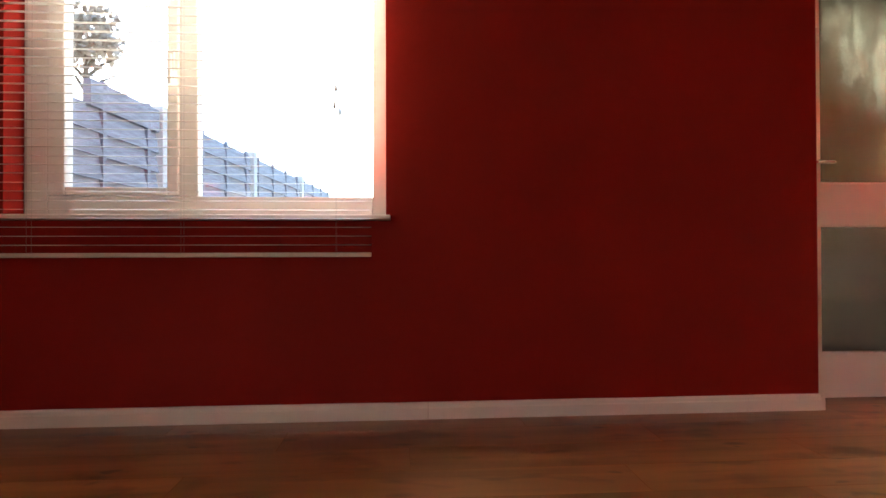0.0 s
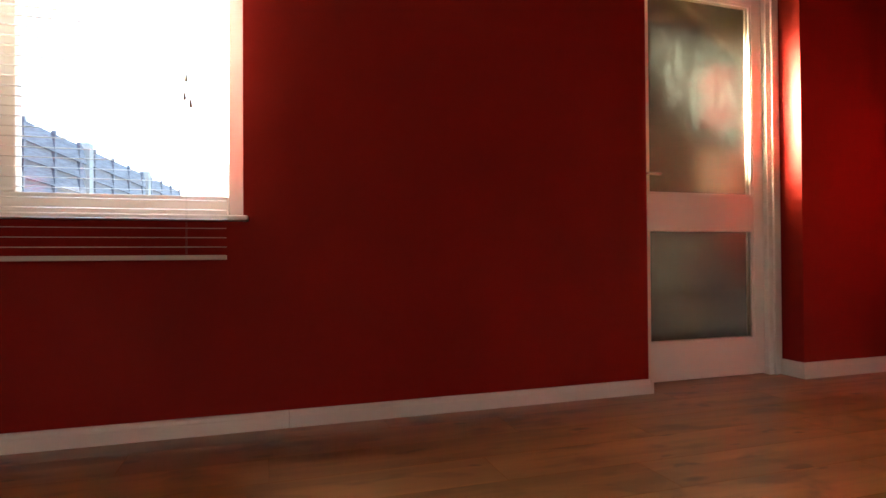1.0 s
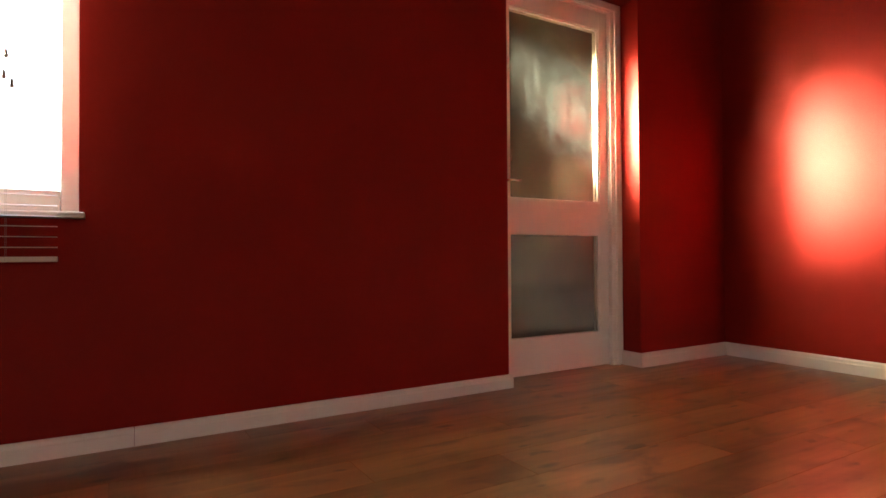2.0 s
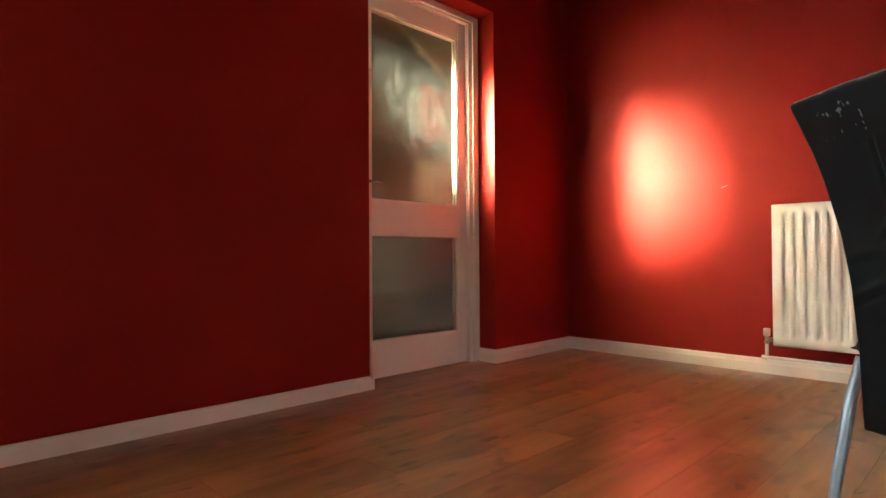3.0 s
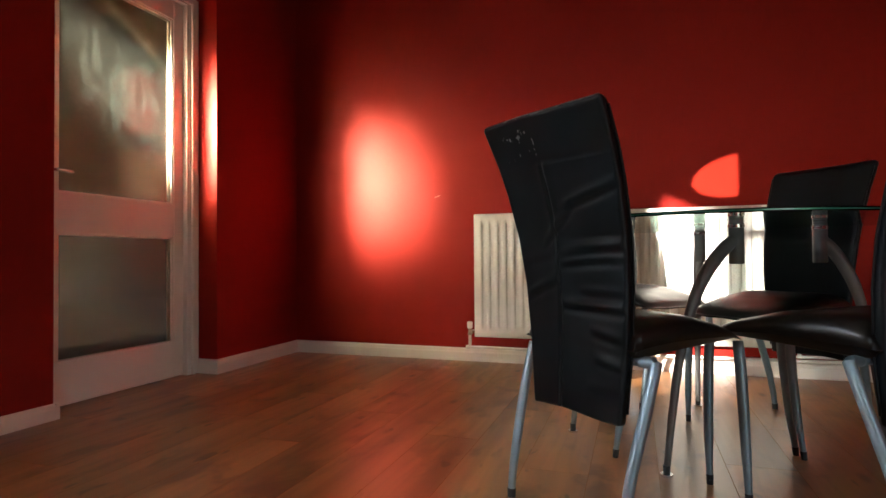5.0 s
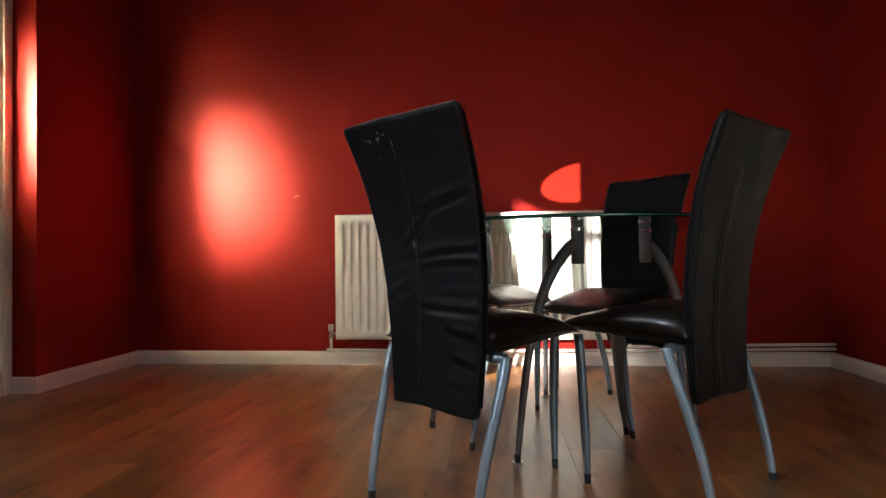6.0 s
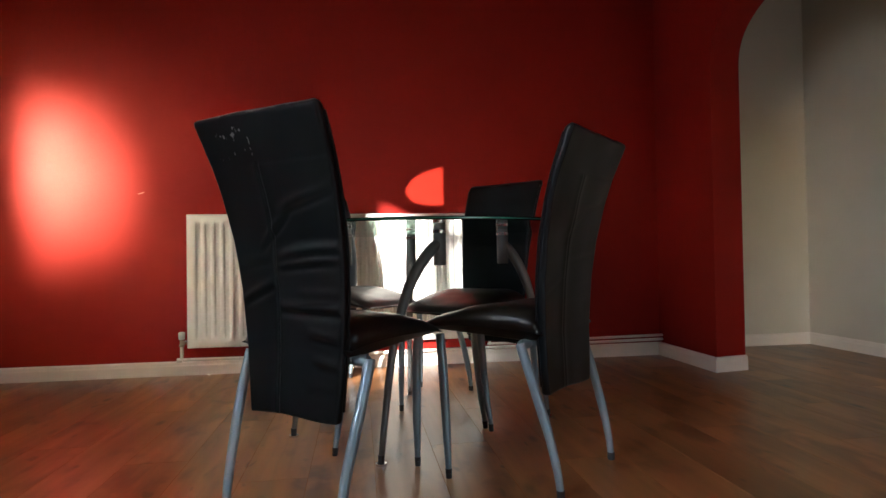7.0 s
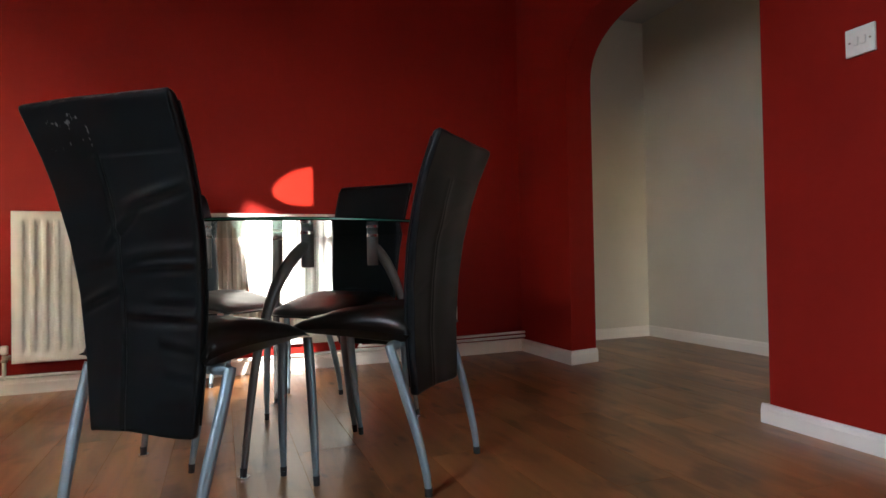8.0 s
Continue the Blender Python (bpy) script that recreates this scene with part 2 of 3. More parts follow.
    tone = band(info.outputs["Random"], 0, 1, 0.80, 1.18)
    base = blend(1.0, base, tone, "MULTIPLY")
    l.new(base, p.inputs["Base Color"])
    l.new(band(grain, 0.3, 0.8, 0.30, 0.36), p.inputs["Roughness"])
    b = n.new("ShaderNodeBump")
    b.inputs["Strength"].default_value, b.inputs["Distance"].default_value = 0.03, 0.001
    l.new(grain, b.inputs["Height"])
    l.new(b.outputs[0], p.inputs["Normal"])
    return m


GLASSRIM = material("green_glass_rim", (0.045, 0.20, 0.14), 0.2, var=0.15, var_scale=9)
OAK = wood()
JOINT = material("dark_board_edge", (0.30, 0.145, 0.052), 0.9, var=0.2, var_scale=6, spec=0.1)


# ---------------------------------------------------------------- mesh helpers
def finish(name, bm, mat, parent=None, smooth=False):
    me = bpy.data.meshes.new(name)
    bmesh.ops.recalc_face_normals(bm, faces=bm.faces)
    bm.to_mesh(me)
    bm.free()
    me.materials.append(mat)
    if smooth:
        for f in me.polygons:
            f.use_smooth = True
    ob = new(name, me)
    if parent:
        ob.parent = parent
    return ob


def part(name, bm, mat, parent, label="", smooth=False):
    ob = finish(name, bm, mat, parent, smooth)
    return tagged(ob, label) if label else ob


def thing(name, label, category, group="", at=None):
    ob = new(name)
    ob.empty_display_size = 0.05
    if at is not None:
        ob.matrix_world = at
    return tagged(ob, label, category, group)


def box(bm, x0, x1, y0, y1, z0, z1, bevel=0.0):
    vs = [bm.verts.new((x, y, z)) for x in (x0, x1) for y in (y0, y1) for z in (z0, z1)]
    fs = [bm.faces.new([vs[k] for k in q]) for q in ((0, 1, 3, 2), (4, 6, 7, 5), (0, 4, 5, 1), (2, 3, 7, 6), (0, 2, 6, 4), (1, 5, 7, 3))]
    if bevel:
        edges = {e for f in fs for e in f.edges}
        bmesh.ops.bevel(bm, geom=list(edges), offset=bevel, segments=2, affect="EDGES", profile=0.6)
    return bm


def slab(*dims, bevel=0.0):
    return box(bmesh.new(), *dims, bevel=bevel)


def tube(bm, points, radii, sides=14):
    """A round tube through points, closed at both ends."""
    pts = [Vector(p) for p in points]
    if not isinstance(radii, (list, tuple)):
        radii = [radii] * len(pts)
    rings, up = [], None
    for k, p in enumerate(pts):
        d = (pts[min(k + 1, len(pts) - 1)] - pts[max(k - 1, 0)]).normalized()
        if up is None:
            up = d.orthogonal().normalized()
        up = (up - d * up.dot(d)).normalized()
        side = d.cross(up)
        rings.append([bm.verts.new(p + radii[k] * (math.cos(a) * up + math.sin(a) * side)) for a in (2 * math.pi * j / sides for j in range(sides))])
    for a, b in zip(rings, rings[1:]):
        for j in range(sides):
            bm.faces.new((a[j], a[(j + 1) % sides], b[(j + 1) % sides], b[j]))
    bm.faces.new(rings[0])
    bm.faces.new(rings[-1])
    return bm


def curve_points(points, steps=8):
    """A smooth run through a few points."""
    p = [Vector(q) for q in points]
    p = [2 * p[0] - p[1]] + p + [2 * p[-1] - p[-2]]
    out = []
    for k in range(1, len(p) - 2):
        for j in range(steps):
            t = j / steps
            out.append(0.5 * (2 * p[k] + (p[k + 1] - p[k - 1]) * t + (2 * p[k - 1] - 5 * p[k] + 4 * p[k + 1] - p[k + 2]) * t * t
                              + (3 * p[k] - p[k - 1] - 3 * p[k + 1] + p[k + 2]) * t ** 3))
    return out + [p[-2]]


def disc(bm, x, y, z0, z1, r, sides=20):
    return tube(bm, [(x, y, z0), (x, y, z1)], r, sides)


def structure(name, bm, mat, label, category, smooth=False):
    return tagged(finish(name, bm, mat, None, smooth), label, category, kind="structure")


# ---------------------------------------------------------------- the room's shell
N, E, S, W, TOP = 2.175, 3.33, -1.857, -2.4, 2.395
HS, HE = -3.045, 3.485                      # the passage beyond the arch
bm = bmesh.new()
box(bm, W, -1.437, N, 2.42, 0, TOP)
box(bm, -1.437, -0.063, N, 2.42, 0, 0.748)
box(bm, -1.437, -0.063, N, 2.42, 2.20, TOP)
box(bm, -0.063, 1.645, N, 2.42, 0, TOP)
box(bm, 1.645, 2.56, N, 2.42, 2.062, TOP)
box(bm, 2.56, E + 0.2, N, 2.42, 0, TOP)
structure("wall_north", bm, RED, "dark red painted wall with window and door recess", "wall")
structure("wall_east", slab(E, E + 0.2, S, N, 0, TOP), RED, "dark red painted wall behind the radiator", "wall")
bm = bmesh.new()
box(bm, W - 0.2, W, HS - 0.2, -2.95, 0, TOP)
box(bm, W - 0.2, W, -2.95, -1.55, 1.60, TOP)
box(bm, W - 0.2, W, -1.55, 2.42, 0, TOP)
structure("wall_west", bm, RED, "plain dark red painted wall with a wide glazed opening", "wall")
structure("ceiling", slab(W - 0.2, 3.7, HS - 0.2, 2.42, TOP, TOP + 0.15), CEIL, "matt off-white painted ceiling", "ceiling")

# south wall with a round-shouldered arch
A0, A1, SPRING, CROWN, BACK = 1.507, 2.775, 1.60, 1.955, -2.05
MID, HALF = (A0 + A1) / 2, (A1 - A0) / 2


def arch_line(grow):
    pts = [(A0 - grow, 0.0), (A0 - grow, SPRING)]
    for k in range(1, 40):
        a = math.pi * k / 40
        c, s = math.cos(a), math.sin(a)
        pts.append((MID - (HALF + grow) * math.copysign(abs(c) ** (2 / 2.6), c), SPRING + (CROWN - SPRING) * s ** (2 / 2.6)))
    return pts + [(A1 + grow, SPRING), (A1 + grow, 0.0)]


SW = -0.35                  # the wall's west end; beyond it passage and room are one
bm = bmesh.new()
rows, west_end = [], []
for y, grow in ((S, -0.012), (BACK, 0.025)):
    inner = arch_line(grow)
    rows.append([bm.verts.new((x, y, z)) for x, z in inner])
for k in range(len(rows[0]) - 1):
    bm.faces.new((rows[0][k], rows[0][k + 1], rows[1][k + 1], rows[1][k]))
for row, y in ((rows[0], S), (rows[1], BACK)):
    top = [bm.verts.new((v.co.x, y, TOP)) for v in row[1:-1]]
    for k in range(len(top) - 1):
        bm.faces.new((row[k + 1], row[k + 2], top[k + 1], top[k]))
    wl, wt = bm.verts.new((SW, y, 0)), bm.verts.new((SW, y, TOP))
    west_end.append((wl, wt))
    bm.faces.new((wl, row[0], row[1], top[0], wt))
    x_end = E if y == S else HE
    el, et = bm.verts.new((x_end, y, 0)), bm.verts.new((x_end, y, TOP))
    bm.faces.new((row[-1], el, et, top[-1], row[-2]))
bm.faces.new((*west_end[0], *reversed(west_end[1])))
wall_s = structure("wall_south", bm, RED, "dark red painted wall with a rounded arch opening", "wall")
wall_s.data.materials.append(HALL)
for f in wall_s.data.polygons:
    if all(abs(wall_s.data.vertices[v].co.y - BACK) < 1e-4 for v in f.vertices):
        f.material_index = 1
structure("wall_hall_east", slab(HE, HE + 0.2, HS, S - 0.002, 0, TOP), HALL, "pale grey-white passage wall", "wall")
bm = bmesh.new()
box(bm, W, HE + 0.2, HS - 0.2, HS, 0, TOP)
structure("wall_hall_south", bm, HALL, "pale grey-white passage wall", "wall")

# entrance lobby behind the glazed door
LX0, LX1, LY1 = 1.2, 3.9, 3.7
bm = bmesh.new()
box(bm, LX0 - 0.1, LX0, 2.422, LY1, 0, 1.48)
box(bm, LX0 - 0.1, LX0, 2.422, LY1, 2.02, 2.4)
box(bm, LX0 - 0.1, LX0, 3.34, LY1, 1.48, 2.02)
box(bm, LX0 - 0.1, LX0, 2.422, 2.72, 1.48, 2.02)
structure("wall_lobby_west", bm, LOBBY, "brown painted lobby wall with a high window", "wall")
# unseen pane added to stop the direct sun; the lamp inside replaces it
lobby_window = tagged(thing("window_2", "small high lobby window with added sun-blocking obscured glass", "window"), kind="structure")
part("pane", slab(LX0 - 0.06, LX0 - 0.05, 2.72, 3.34, 1.48, 2.02), FROST, lobby_window)
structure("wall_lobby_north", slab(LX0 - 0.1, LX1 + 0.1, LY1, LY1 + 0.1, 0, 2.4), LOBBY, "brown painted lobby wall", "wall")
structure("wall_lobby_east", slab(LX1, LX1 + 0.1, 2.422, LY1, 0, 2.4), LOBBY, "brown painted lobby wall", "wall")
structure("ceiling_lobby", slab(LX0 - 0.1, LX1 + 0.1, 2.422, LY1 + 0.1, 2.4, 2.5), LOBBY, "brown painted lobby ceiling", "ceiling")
structure("floor_lobby", slab(LX0 - 0.1, LX1 + 0.1, 2.42, LY1 + 0.1, -0.1, 0.0), BARK, "dull brown lobby floor", "floor")
# added panel; gives the door's upper pane its dark sloping corner
bm = bmesh.new()
ends = [[bm.verts.new((x, y, z)) for x, z in ((1.72, 2.395), (3.88, 1.04), (3.88, 2.395))] for y in (2.66, 2.71)]
for k in range(3):
    bm.faces.new((ends[0][k], ends[0][(k + 1) % 3], ends[1][(k + 1) % 3], ends[1][k]))
bm.faces.new(ends[0])
bm.faces.new(ends[1])
structure("wall_lobby_wedge", bm, BARK, "dark brown sloping panel in the lobby", "wall")
# made-up low box; darkens the lower half of the door's bottom pane
bench = thing("low_bench", "dark low box added in the lobby behind frosted glass", "bench")
part("seat", slab(2.35, 3.75, 3.26, 3.66, 0.33, 0.37, bevel=0.006), BARK, bench)
part("front_panel", slab(2.40, 3.70, 3.30, 3.32, 0.06, 0.33), BARK, bench)
for x in (2.37, 3.67):
    part("side_panel", slab(x, x + 0.03, 3.28, 3.64, 0.0, 0.33), BARK, bench)
bm = slab(3.32, 3.62, 3.58, 3.698, 1.62, 2.10, bevel=0.05)
tagged(finish("hanging_coat", bm, CLOTH), "bright red cloth coat hung on the lobby wall", "coat")
# block added for the lit wall patch's reflection in the upper pane
bm = slab(3.28, 3.64, 3.60, 3.698, 1.10, 1.46, bevel=0.045)
tagged(finish("cream_reflection_block", bm, CREAMBLOB), "cream block imitating a reflection in the door pane", "cloth")

# baseboards with a chamfered, rounded top
SH, ST = 0.078, 0.015


def skirting(name, a, b, out, high=SH):
    """A board from a to b on the floor; out is the side that faces the room."""
    a, b, out = Vector((*a, 0)), Vector((*b, 0)), Vector((*out, 0))
    prof = [(0.0005, 0), (ST, 0), (ST, high * 0.66), (ST * 0.85, high * 0.74), (ST * 0.75, high * 0.9), (ST * 0.45, high), (0.0005, high)]
    bm = bmesh.new()
    steps = max(2, int((b - a).length / 0.12))
    rings = []
    for k in range(steps + 1):
        p = a.lerp(b, k / steps)
        dz = 0.0016 * noise.noise(p * 3.1) + 0.0012 * noise.noise(p * 11)
        rings.append([bm.verts.new(p + out * d + Vector((0, 0, z + (dz if z > 0.045 else 0)))) for d, z in prof])
    for r, q in zip(rings, rings[1:]):
        for j in range(len(prof)):
            bm.faces.new((r[j], r[(j + 1) % len(prof)], q[(j + 1) % len(prof)], q[j]))
    bm.faces.new(rings[0])
    bm.faces.new(rings[-1])
    return structure(name, bm, SKIRT, "off-white gloss painted skirting board", "baseboard")


skirting("baseboard", (W, N), (0.0925, N), (0, -1), 0.063)
skirting("baseboard", (0.094, N), (1.662, N), (0, -1), 0.063)
skirting("baseboard", (1.645, N - ST), (1.645, 2.30), (1, 0), 0.063)
skirting("baseboard", (2.56, N - ST), (2.56, 2.295), (-1, 0))
skirting("baseboard", (2.545, N), (E - ST, N), (0, -1))
skirting("baseboard", (E, N), (E, S + ST), (-1, 0))
skirting("baseboard", (E, S), (A1 - 0.0268, S), (0, 1))
skirting("baseboard", (A1 - 0.012, S + ST - 0.001), (A1 + 0.02, BACK), (-1, 0))
skirting("baseboard", (A0 + 0.04, S), (SW, S), (0, 1), 0.068)
skirting("baseboard", (A0 + 0.022, S), (A0 - 0.015, BACK), (1, 0), 0.068)
skirting("baseboard", (HE, BACK - 0.002), (HE, HS + ST), (-1, 0))
skirting("baseboard", (HE, HS), (W, HS), (0, 1))

# nick in the paint
bm = bmesh.new()
ring = [bm.verts.new((E - 0.0012, 1.163 + 0.020 * math.cos(a) * (1 + 0.2 * math.sin(3 * a)), 1.003 - 0.006 * math.cos(a) + 0.0025 * math.sin(a)))
        for a in (2 * math.pi * k / 14 for k in range(14))]
bm.faces.new(ring)
structure("wall_scratch", bm, MARK, "small pale scratch in the red paint", "scratch")

# ---------------------------------------------------------------- window
window = tagged(thing("window_1", "white plastic double window with a side-hung sash", "window"), kind="structure")
Y0, Y1 = 2.285, 2.345
bm = bmesh.new()
for d in ((-1.437, -1.350, Y0, Y1, 0.767, 2.199), (-0.119, -0.064, Y0, Y1, 0.767, 2.199), (-1.350, -0.119, Y0, Y1, 0.767, 0.846), (-1.350, -0.119, Y0, Y1, 2.135, 2.199),
          (-0.865, -0.793, Y0, Y1, 0.846, 2.135)):
    box(bm, *d, bevel=0.006)
part("window_frame", bm, UPVC, window)
bm = bmesh.new()
for d in ((-1.347, -1.282, Y0 - 0.012, Y1 - 0.01, 0.849, 2.132), (-0.905, -0.862, Y0 - 0.012, Y1 - 0.01, 0.849, 2.132), (-1.282, -0.905, Y0 - 0.012, Y1 - 0.01, 0.849, 0.880),
          (-1.282, -0.905, Y0 - 0.012, Y1 - 0.01, 2.095, 2.132)):
    box(bm, *d, bevel=0.007)
sash = part("sash", bm, UPVC, window)
bm = slab(-0.898, -0.872, Y0 - 0.030, Y0 - 0.013, 1.33, 1.40, bevel=0.004)
box(bm, -0.893, -0.877, Y0 - 0.045, Y0 - 0.030, 1.27, 1.385, bevel=0.004)
part("window_handle", bm, UPVC, sash)
for d in ((-1.284, -0.903, 2.312, 2.318, 0.878, 2.097), (-0.795, -0.117, 2.312, 2.318, 0.844, 2.137)):
    pane = part("pane", slab(*d), PANE, window)
    pane.visible_shadow = False
part("window_sill", slab(-1.49, -0.046, 2.120, 2.29, 0.747, 0.766, bevel=0.005), WHITE, window, "white gloss painted sill board")

# ---------------------------------------------------------------- door in its recess
PX0, PX1 = 1.765, 2.402
door = tagged(thing("door_1", "white gloss door with two frosted glass panes", "door"), kind="structure")
bm = bmesh.new()
D0, D1 = 2.318, 2.358
box(bm, 1.700, PX0, D0, D1, 0.006, 2.0, bevel=0.004)
box(bm, PX1, 2.468, D0, D1, 0.006, 2.0, bevel=0.004)
for z0, z1 in ((0.006, 0.186), (0.742, 0.912), (1.900, 2.0)):
    box(bm, PX0, PX1, D0 + 0.001, D1 - 0.001, z0, z1)
leaf = part("door_leaf", bm, WHITE, door)
for z0, z1 in ((0.186, 0.742), (0.912, 1.900)):
    part("pane", slab(PX0 - 0.003, PX1 + 0.003, 2.340, 2.345, z0 - 0.003, z1 + 0.003), FROST, door, "frosted, smeared glass").visible_shadow = False
    for y in (D0 + 0.004, 2.346):
        bm = bmesh.new()
        for d in ((PX0, PX0 + 0.011, y, y + 0.014, z0, z1), (PX1 - 0.011, PX1, y, y + 0.014, z0, z1), (PX0 + 0.011, PX1 - 0.011, y, y + 0.014, z0, z0 + 0.011),
                  (PX0 + 0.011, PX1 - 0.011, y, y + 0.014, z1 - 0.011, z1)):
            box(bm, *d, bevel=0.003)
        part("glazing_bead", bm, WHITE, door)
bm = tube(bmesh.new(), curve_points([(1.725, 2.317, 1.0), (1.725, 2.275, 1.0), (1.745, 2.268, 1.0), (1.80, 2.270, 0.999)], 5), [0.008] * 15 + [0.006], 10)
box(bm, 1.708, 1.742, 2.312, 2.3175, 0.93, 1.07, bevel=0.002)
part("door_handle", bm, CHROME, door, "slim chrome lever handle", smooth=True)
bm = slab(1.742, 1.756, 2.300, 2.3175, 1.575, 1.665, bevel=0.003)
part("bolt", bm, WHITE, door, "white painted sliding bolt")
frame_ob = tagged(thing("door_frame", "white painted wooden door lining in the recess", "door frame"), kind="structure")
bm = bmesh.new()
for d in ((2.472, 2.558, 2.296, 2.41, 0.0, 2.060), (1.647, 1.697, 2.296, 2.41, 0.0, 2.060), (1.697, 2.472, 2.296, 2.41, 2.004, 2.060)):
    box(bm, *d, bevel=0.004)
part("lining", bm, WHITE, frame_ob)
bm = bmesh.new()
for d in ((2.500, 2.522, 2.284, 2.2965, 0.0, 2.034), (1.70, 2.500, 2.284, 2.2965, 2.014, 2.034)):
    box(bm, *d, bevel=0.004)
part("stop_bead", bm, WHITE, frame_ob)

# ---------------------------------------------------------------- outside
structure("ground", slab(-60, 60, -60, 60, -0.35, -0.12), GROUND, "worn paving with soil and weeds", "ground")
# out of view; added to keep the sun out of the west opening
structure("sun_block_wall", slab(-9.2, -9.0, 0.6, 4.4, -0.12, 3.5), CONCRETE, "unseen plain rendered wall added to block the sun", "wall")
structure("floor_base", slab(W - 0.2, 3.7, HS - 0.2, 2.42, -0.11, -0.010), CONCRETE, "grey screed under the boards", "floor")

fence = thing("fence", "weathered grey lap-panel garden fence with concrete posts", "fence")
FA, FB = Vector((-2.06, 2.6, 0)), Vector((-1.30, 10.6, 0))
fdir = (FB - FA).normalized()
fang = math.atan2(fdir.y, fdir.x)
board = slab(0, 1.80, -0.008, 0.008, 0, 0.165)
for v in board.verts:
    v.co.y -= (0.034 if v.co.z < 0.08 else 0.0)
for v in board.verts:
    v.co.z += 0.012 * math.sin(v.co.x * 2.4) * (1 if v.co.z < 0.08 else 0)
first = None
for p in range(4):
    base = FA + fdir * (p * 1.93)
    post = slab(-0.05, 0.05, -0.06, 0.06, -0.12, 1.76, bevel=0.008)
    ob = part("post", post, CONCRETE, fence)
    ob.matrix_world = pose(base.x, base.y, 0, 0, 0, math.degrees(fang))
    start_at = base + fdir * 0.06
    for k in range(12):
        if first is None:
            first = part("board", board, FENCE, fence)
            ob = first
        elif (p, k) == (0, 11):     # top board cut short, out of view, so more sun reaches the window
            ob = part("board", slab(1.0, 1.80, -0.042, 0.008, 0, 0.165), FENCE, fence)
        else:
            ob = new("board", first.data)
            ob.parent = fence
        ob.matrix_world = pose(start_at.x, start_at.y, -0.08 + 0.148 * k, 0, 0, math.degrees(fang))
    for k in range(4):
        q = start_at + fdir * (0.10 + 0.52 * k)
        ob = part("batten", slab(-0.018, 0.018, -0.042, -0.012, -0.08, 1.73), FENCE, fence)
        ob.matrix_world = pose(q.x, q.y, 0, 0, 0, math.degrees(fang))


def tree(x, y, height, radius, seed):
    rng = random.Random(seed)
    top = thing("tree", "small dark-leaved garden tree behind the fence", "tree", at=pose(x, y, -0.12))
    bm = tube(bmesh.new(), curve_points([(0, 0, 0), (0.05, 0.02, height * 0.4), (-0.03, 0.04, height * 0.75), (0, 0, height)], 4), [0.09 - 0.006 * k for k in range(13)], 9)
    for k in range(9):
        a, h = rng.uniform(0, 6.3), height * rng.uniform(0.55, 0.95)
        r = radius * rng.uniform(0.5, 0.9)
        tube(bm, [(0, 0, h - 0.2), (0.5 * r * math.cos(a), 0.5 * r * math.sin(a), h), (r * math.cos(a), r * math.sin(a), h + 0.3 * r)], [0.03, 0.02, 0.006], 6)
    part("trunk", bm, BARK, top)
    bm = bmesh.new()
    for k in range(1500):
        d = Vector((rng.gauss(0, 1), rng.gauss(0, 1), rng.gauss(0, 0.8)))
        d = d.normalized() * radius * rng.uniform(0.25, 1.0) ** 0.6
        if noise.noise(d * 3.0 + Vector((seed, 0, 0))) < -0.12:
            continue
        c = d + Vector((0, 0, height * 0.95))
        u, v = Vector((rng.gauss(0, 1), rng.gauss(0, 1), rng.gauss(0, 1))).normalized(), Vector((rng.gauss(0, 1), rng.gauss(0, 1), rng.gauss(0, 1)))
        v = (v - u * v.dot(u)).normalized()
        s = rng.uniform(0.05, 0.09)
        bm.faces.new([bm.verts.new(c + q) for q in (-u * s, v * s * 0.45, u * s, -v * s * 0.45)])
    part("crown", bm, LEAF, top)


tree(-4.4, 8.2, 4.0, 0.48, 3)
# out of view; added so its crown shades the window's left sash
tree(-5.0, 4.43, 2.97, 0.6, 8)

# ---------------------------------------------------------------- venetian blind
blind = thing("venetian_blind", "white slatted blind lowered past the window sill, slats open", "blind")
BX0, BX1, BY = -1.47, -0.114, 2.100
bm = bmesh.new()
prof = [(-0.0125, 0.0), (-0.006, 0.0016), (0.0, 0.0022), (0.006, 0.0016), (0.0125, 0.0), (0.006, 0.0008), (0.0, 0.0014), (-0.006, 0.0008)]
ends = [[bm.verts.new((x, y, z)) for y, z in prof] for x in (BX0, BX1)]
for j in range(8):
    bm.faces.new((ends[0][j], ends[0][(j + 1) % 8], ends[1][(j + 1) % 8], ends[1][j]))
bm.faces.new(ends[0])
bm.faces.new(ends[1])
slat = part("slat", bm, SLAT, blind)
slat.matrix_world = pose(0, BY, 0.654, 5)
rng = random.Random(4)
for k in range(1, 49):
    ob = new("slat", slat.data)
    ob.parent = blind
    ob.matrix_world = pose(rng.uniform(-0.002, 0.002), BY, 0.654 + 0.0314 * k, 5 + rng.uniform(-2, 2), rng.uniform(-0.05, 0.05), 0)
part("bottom_rail", slab(BX0, BX1, BY - 0.013, BY + 0.013, 0.611, 0.627, bevel=0.003), SLAT, blind)
part("head_rail", slab(BX0, BX1, BY - 0.02, 2.173, 2.19, 2.23, bevel=0.002), SLAT, blind)
for x in (-1.30, -0.78, -0.24):
    bm = bmesh.new()
    for y in (BY - 0.0135, BY + 0.0135):
        tube(bm, [(x, y, 0.615), (x, y, 2.195)], 0.0004, 4)
    part("ladder_cord", bm, CORD, blind)
